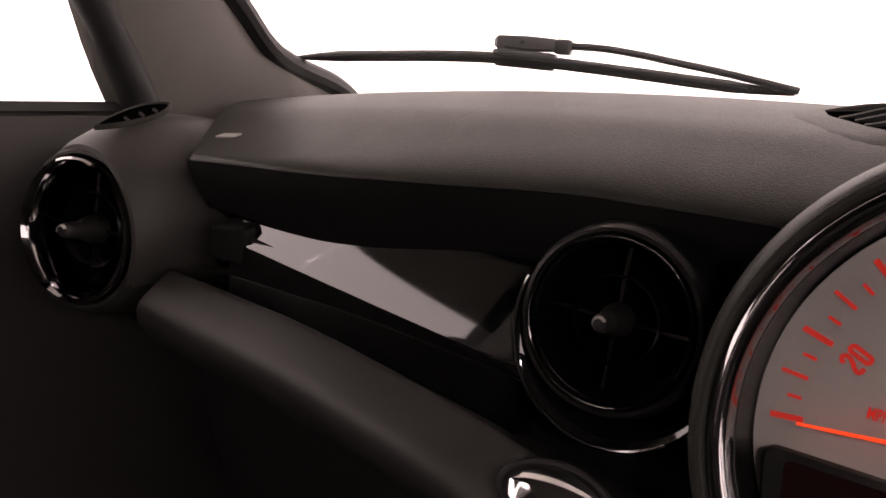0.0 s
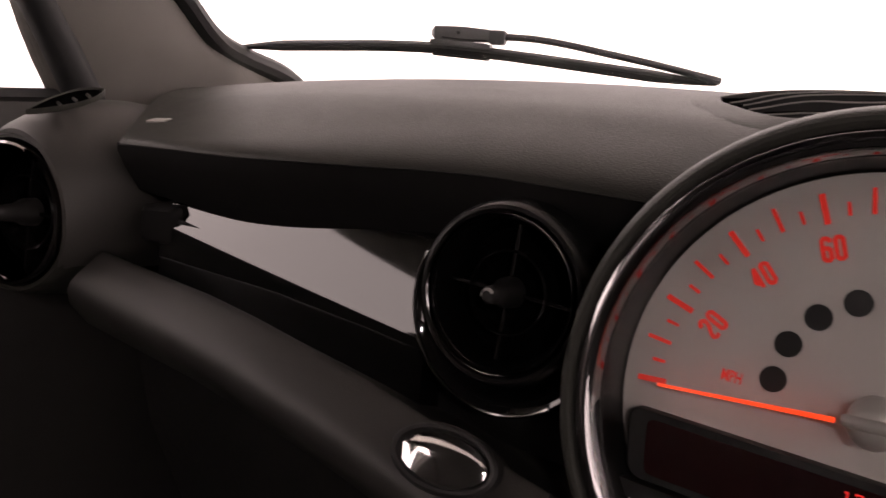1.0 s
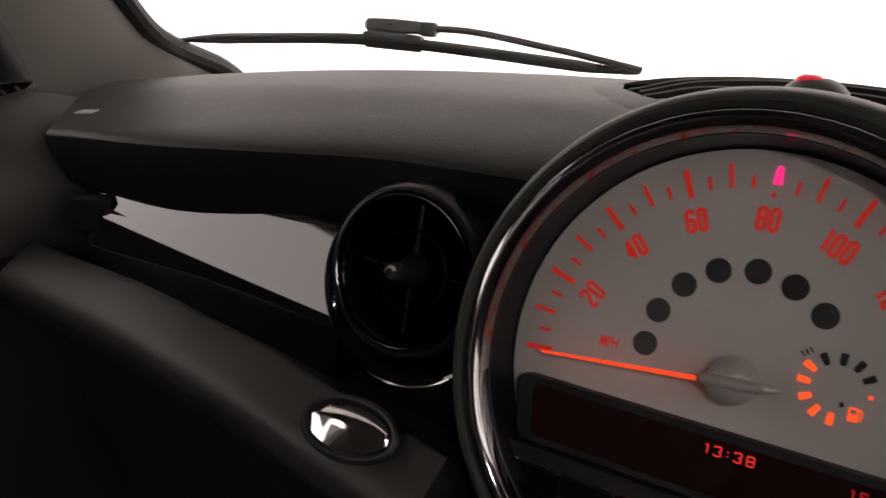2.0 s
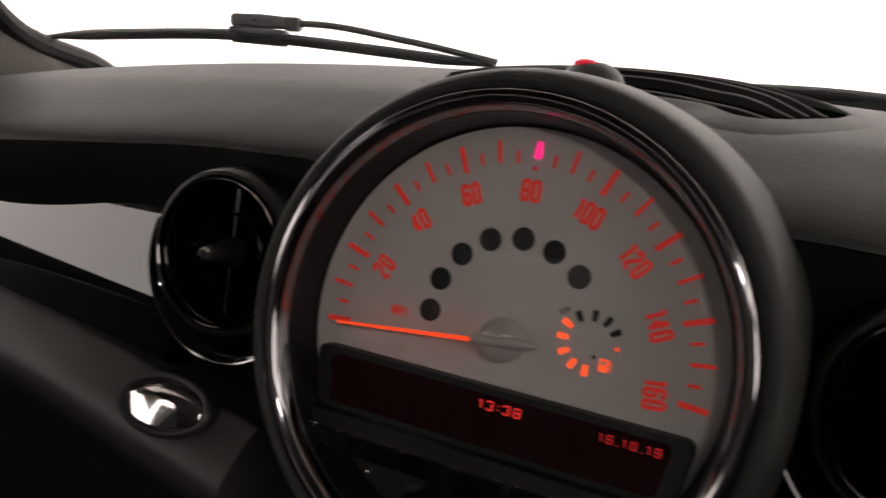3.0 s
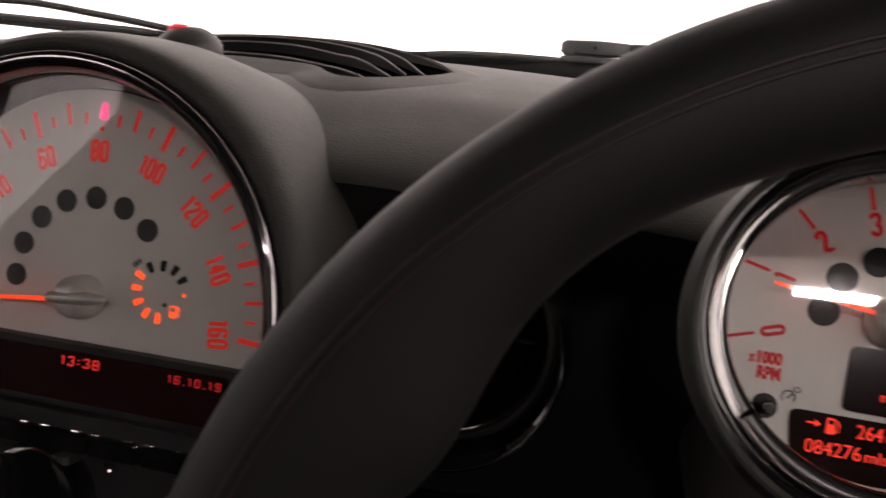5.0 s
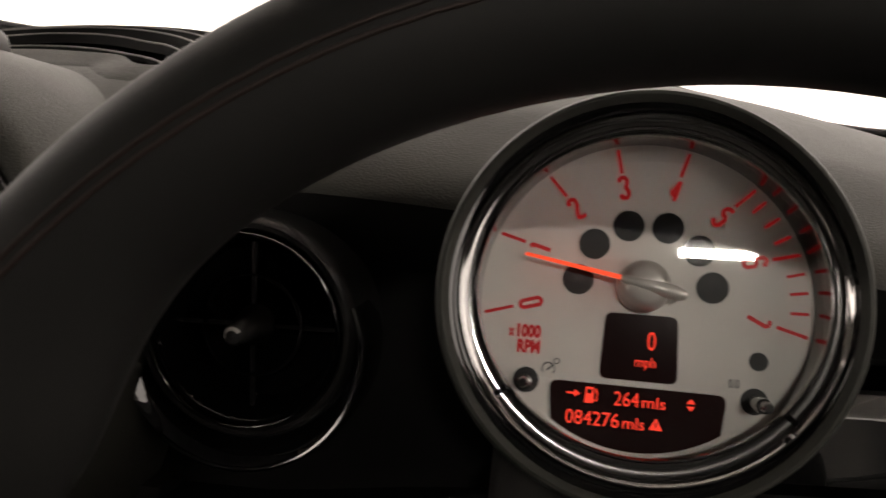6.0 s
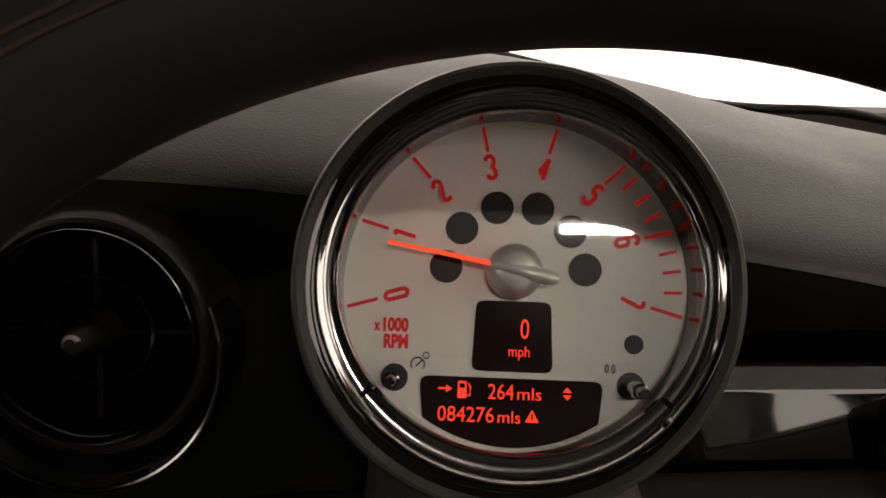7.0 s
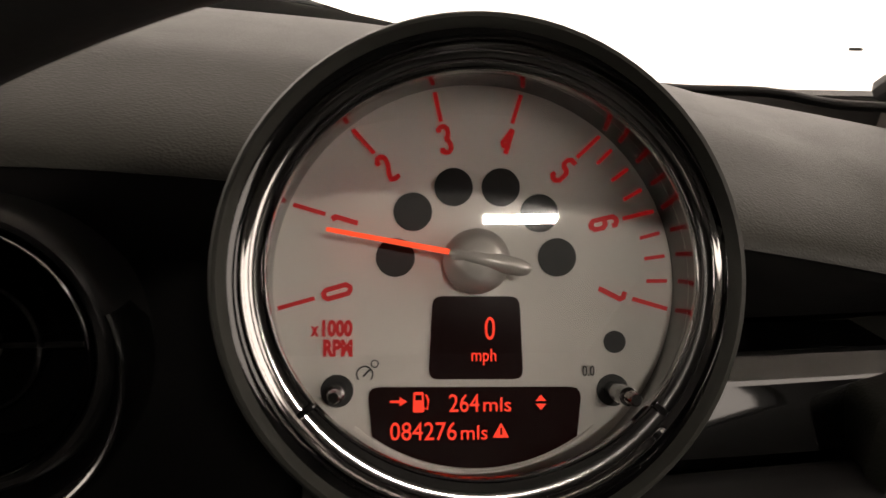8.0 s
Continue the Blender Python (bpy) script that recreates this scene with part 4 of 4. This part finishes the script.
for k in range(17):
    x = -0.745 + 1.55 * k / 16
    a, b = screen_bottom(x), screen_top(x)
    rings.append([a, b, b + Vector((0, 0.003, 0.003)), a + Vector((0, 0.003, 0.003))])
tagged(part("windscreen", loft(rings), GLASS), "clear curved windscreen glass", "windscreen", kind="structure")

for side in (-1, 1):
    ox = 0.0 if side < 0 else 0.06
    sections = []
    for z, y0, y1, x in ((0.93, 0.125, 0.52, 0.735), (0.97, 0.110, 0.47, 0.733), (1.003, 0.092, 0.40, 0.730), (1.032, 0.078, 0.302, 0.727), (1.086, 0.055, 0.233, 0.720), (1.16, 0.020, 0.140, 0.710), (1.26, -0.03, 0.03, 0.69), (1.43, -0.12, -0.06, 0.66)):
        c, h = (y0 + y1) / 2, (y1 - y0) / 2
        sections.append([(side * (ox + x + 0.028 - 0.040 * max(0, math.sin(a)) ** 0.8 if math.sin(a) > 0 else ox + x + 0.028 + 0.02 * -math.sin(a)), c + h * math.cos(a), z) for a in [2 * math.pi * j / 28 for j in range(28)]])
    tagged(part("windscreen_pillar", loft(sections), PILLAR), "dark grey fabric-like windscreen pillar trim", "pillar", kind="structure")

    seal = [(side * (ox + x + 0.004), y + 0.001, z) for z, y, x in ((0.985, 0.44, 0.732), (1.003, 0.40, 0.730), (1.032, 0.302, 0.727), (1.086, 0.233, 0.720), (1.16, 0.14, 0.71), (1.26, 0.03, 0.69), (1.43, -0.06, 0.66))]
    tagged(part("pillar_seal", tube(smooth_path(seal, 5), 0.013, 10), RUBBER), "black rubber seal along the windscreen pillar", "seal", kind="structure")

    door = thing("car_door", pose(side * (0.745 + ox), -0.3, 0.968), "dark grey car door with window above its sill", "car door")
    part("door_card", loft([[(side * u, y, v) for u, v in ((-0.004, -0.78), (-0.004, -0.55), (-0.015, -0.10), (-0.012, -0.02), (-0.004, -0.004), (0.01, 0.0), (0.06, 0.0), (0.08, -0.02), (0.08, -0.55), (0.08, -0.78))] for y in (-0.60, 0.0, 0.40, 0.78)]), DOOR, door)
    part("window_seal", loft([[(side * u, y, v) for u, v in ((0.0, 0.0), (0.004, 0.008), (0.010, 0.008), (0.012, 0.0))] for y in (-0.6, 0.42)]), RUBBER, door)
    part("window_frame", tube([(side * -0.001, 0.450, -0.02), (side * -0.006, 0.390, 0.087), (side * -0.022, 0.28, 0.26), (side * -0.06, 0.17, 0.42)], 0.019), RUBBER, door)
    part("window_pane", loft([[(side * 0.006, -0.6, 0.0), (side * 0.006, 0.43, 0.0), (side * 0.010, 0.43, 0.0), (side * 0.010, -0.6, 0.0)], [(side * -0.055, -0.6, 0.42), (side * -0.055, 0.15, 0.42), (side * -0.051, 0.15, 0.42), (side * -0.051, -0.6, 0.42)]]), DOOR_GLASS, door, "clear door window")
    # unseen sheet, added to darken the upper window mirrored in the trim
    if side < 0:
        part("dimming_sheet", loft([[(0.018, 0.33, 0.158), (0.018, -0.42, 0.158), (0.021, -0.42, 0.158), (0.021, 0.33, 0.158)], [(0.064, 0.13, 0.475), (0.064, -0.42, 0.475), (0.067, -0.42, 0.475), (0.067, 0.13, 0.475)]]), DIM_SHEET, door, "added grey translucent sheet dimming the upper window")
    # unseen rear side, closed solid to limit the light from the windows
    bp = -0.77 if side < 0 else -0.80
    tagged(part("wall_side", loft([[(side * (0.68 + ox), y, z) for y, z in ((-1.75, 1.43), (-1.75, 0.25), (bp, 0.25), (bp, 0.98), (bp - 0.35, 1.43))], [(side * (0.76 + ox), y, z) for y, z in ((-1.75, 1.43), (-1.75, 0.25), (bp, 0.25), (bp, 0.98), (bp - 0.35, 1.43))]]), SHELL), "unseen dark wall closing the cabin's rear side against light", "side wall", kind="structure")

tagged(part("headliner", loft([[(-0.68, 0.0, 1.43), (0.74, 0.0, 1.43), (0.74, 0.0, 1.47), (-0.68, 0.0, 1.47)], [(-0.76, -1.75, 1.43), (0.82, -1.75, 1.43), (0.82, -1.75, 1.47), (-0.76, -1.75, 1.47)]]), CLOTH, smooth=False), "grey cloth headliner of the cabin", "ceiling", kind="structure")
tagged(part("floor", loft([[(-0.76, 1.0, 0.25), (0.82, 1.0, 0.25), (0.82, 1.0, 0.21), (-0.76, 1.0, 0.21)], [(-0.76, -1.75, 0.25), (0.82, -1.75, 0.25), (0.82, -1.75, 0.21), (-0.76, -1.75, 0.21)]]), SHELL, smooth=False), "dark carpeted cabin floor", "floor", kind="structure")
tagged(part("bulkhead", loft([[(-0.76, 0.44, 0.2), (0.82, 0.44, 0.2), (0.82, 0.50, 0.2), (-0.76, 0.50, 0.2)], [(-0.76, 0.44, 0.98), (0.82, 0.44, 0.98), (0.82, 0.50, 0.98), (-0.76, 0.50, 0.98)]]), SHELL, smooth=False), "dark bulkhead below the windscreen", "bulkhead", kind="structure")
def slab(x0, x1, y0, y1, z0, z1):
    return loft([[(x0, y0, z), (x1, y0, z), (x1, y1, z), (x0, y1, z)] for z in (z0, z1)])


rear_wall = tagged(part("wall_rear", slab(-0.76, 0.82, -1.80, -1.75, 0.2, 0.93), SHELL, smooth=False), "dark rear end of the cabin", "rear wall", kind="structure")
for box in ((-0.76, -0.66, 0.93, 1.43), (-0.30, 0.82, 0.93, 1.43), (-0.66, -0.30, 1.29, 1.43)):
    part("panel", slab(box[0], box[1], -1.80, -1.75, box[2], box[3]), SHELL, rear_wall, smooth=False)
back_wall = tagged(part("wall_back", slab(-3.0, 3.0, -4.12, -4.06, 0.0, 3.0), INK, smooth=False), "grey panelled wall behind the car", "wall", kind="structure")
panel_mesh = None
for i in range(-8, 9):
    for j in range(20):
        if panel_mesh is None:
            pan = part("wall_panel", plate(rounded([(-0.155, -0.062), (0.155, -0.062), (0.155, 0.062), (-0.155, 0.062)], 0.004), 0.0, 0.02), WALL, back_wall, smooth=False)
            panel_mesh = pan.data
        else:
            pan = new("wall_panel", panel_mesh)
            pan.parent = back_wall
        pan.matrix_basis = Matrix.Translation((0.33 * i, -4.05, 0.08 + 0.14 * j)) @ Matrix.Rotation(math.pi, 4, "Z")
tagged(part("ground", slab(-60, 60, -60, 60, -0.1, 0.0), FLOOR_WHITE, smooth=False), "pale smooth floor round the car", "ground", kind="structure")
tagged(part("ceiling", slab(-5.0, 5.0, -4.0, 4.0, 4.2, 4.35), CONCRETE, smooth=False), "grey ceiling of the hall above the car", "ceiling", kind="structure")
roof_lamp = thing("roof_lamp", pose(0.49, -0.98, 1.428), "slim lit white lamp strip on the headliner", "lamp")
part("diffuser", slab(-0.055, 0.055, -0.010, 0.010, -0.006, 0.0), LAMP, roof_lamp, smooth=False)


# black rubber strip along the driver's lower edge of the windscreen
strip_line = smooth_path([(-0.03, 0.470, 1.046), (0.06, 0.468, 1.0445), (0.18, 0.464, 1.043), (0.275, 0.456, 1.035), (0.40, 0.435, 1.0160), (0.55, 0.400, 0.9895), (0.645, 0.370, 0.988), (0.70, 0.345, 0.981), (0.79, 0.300, 0.984)], 6)
strip_rings = []
for p in strip_line:
    h = 0.0085 * ease(-0.06, 0.10, p.x) - 0.0065 * ease(0.28, 0.50, p.x) + 0.002
    strip_rings.append([p + Vector((0, 0.007 * math.cos(a), h * math.sin(a))) for a in [2 * math.pi * j / 12 for j in range(12)]])
tagged(part("windscreen_seal", loft(strip_rings), RUBBER), "black rubber strip along the lower windscreen edge", "seal", kind="structure")
sticker = thing("windscreen_sticker", pose(0.671, 0.300, 1.0245, 60, 0, -25), "tiny grey sticker on the windscreen", "sticker")
part("film", plate(rounded([(-0.0045, -0.0018), (0.0045, -0.0018), (0.0045, 0.0018), (-0.0045, 0.0018)], 0.0004), 0.0, 0.0006), HUB, sticker)


# ---- wipers outside the glass ----
def box_bar(a, b, sizes, mat, name, parent, label=""):
    """A rounded bar from a to b; sizes: (share of the way, half depth, half height, rise)."""
    d = (b - a).normalized()
    side = d.cross(Vector((0, 0, 1))).normalized()
    up = side.cross(d)
    rings = []
    for f, w, h, rise in sizes:
        c = a.lerp(b, f) + up * rise
        rings.append([c + side * u + up * v for u, v in rounded([(-w, -h), (w, -h), (w, h), (-w, h)], min(w, h) * 0.5, 2)])
    return part(name, loft(rings), mat, parent, label)


def wiper(blade, clip, arm, label):
    w = thing("windscreen_wiper", Matrix.Translation(blade[0]), label, "wiper", "windscreen wipers")
    o = Vector(blade[0])
    path = [p - o for p in smooth_path(blade)]
    part("blade", tube(path, [0.0053 * min(1.0, 0.2 + 0.1 * min(i, len(path) - 1 - i)) for i in range(len(path))], 10, 1.2), RUBBER, w, "black rubber wiper blade")
    part("spoiler", tube([p + Vector((0, -0.0035, 0.0022)) for p in path[6:-6]], 0.0028, 8), WIPER, w, "grey wiper blade spoiler")
    a, b = Vector(clip[0]) - o, Vector(clip[1]) - o
    body = box_bar(a, b, [(0.0, 0.004, 0.004, 0.0), (0.05, 0.007, 0.0072, 0.0), (0.45, 0.0075, 0.0078, 0.0002), (0.80, 0.007, 0.0068, 0.0), (0.84, 0.0055, 0.005, 0.0)], CLIP, "clip", w, "light grey arm clip")
    mid = a.lerp(b, 0.42)
    part("clip_pin", disc(0.0016, mid.y - 0.0092, mid.y - 0.006, mid.x, mid.z + 0.001, 12), RUBBER, body)
    box_bar(a, b, [(0.16, 0.0078, 0.0008, -0.0046), (0.5, 0.0082, 0.0010, -0.0058), (0.8, 0.0075, 0.0008, -0.0048)], RUBBER, "clip_groove", body)
    box_bar(a, b, [(0.82, 0.0068, 0.0070, -0.001), (0.86, 0.0075, 0.0078, -0.001), (1.0, 0.0075, 0.0078, -0.001), (1.03, 0.006, 0.006, -0.001)], WIPER, "collar", w)
    near = min(path, key=lambda p: (p - a.lerp(b, 0.4)).length)
    box_bar(Vector((a.x, a.y, near.z)), Vector((b.x - 0.012, b.y - 0.003, near.z)), [(0.0, 0.007, 0.002, 0.0062), (0.1, 0.008, 0.0032, 0.0062), (0.9, 0.008, 0.0032, 0.0062), (1.0, 0.007, 0.002, 0.0062)], CLIP, "saddle", w)
    box_bar(Vector((a.x + 0.004, a.y, near.z)), Vector((b.x - 0.014, b.y - 0.003, near.z)), [(0.0, 0.006, 0.0012, -0.0072), (1.0, 0.006, 0.0012, -0.0072)], RUBBER, "lower_clip", w)
    part("arm", tube([p - o for p in smooth_path(arm)], 0.0037, 8), WIPER, w, "dark grey wiper arm")
    return w


wiper([(-0.747, 0.343, 1.030), (-0.68, 0.352, 1.038), (-0.607, 0.362, 1.045), (-0.538, 0.372, 1.051), (-0.483, 0.385, 1.054), (-0.418, 0.400, 1.054), (-0.346, 0.420, 1.052), (-0.263, 0.443, 1.049), (-0.205, 0.460, 1.0475)],
      [(-0.491, 0.38, 1.070), (-0.415, 0.40, 1.072)],
      [(-0.418, 0.40, 1.072), (-0.386, 0.407, 1.073), (-0.353, 0.415, 1.071), (-0.310, 0.425, 1.066), (-0.268, 0.437, 1.061), (-0.202, 0.460, 1.051)],
      "black wiper with a raised arm clip on the windscreen, passenger side")
wiper([(0.010, 0.456, 1.0455), (0.062, 0.458, 1.0490), (0.117, 0.462, 1.051), (0.177, 0.466, 1.0505), (0.224, 0.472, 1.049), (0.277, 0.480, 1.044), (0.335, 0.485, 1.032)],
      [(0.177, 0.464, 1.066), (0.254, 0.475, 1.067)],
      [(0.252, 0.475, 1.067), (0.283, 0.48, 1.066), (0.318, 0.487, 1.062), (0.336, 0.489, 1.059)],
      "black wiper with a raised arm clip on the windscreen, driver side")
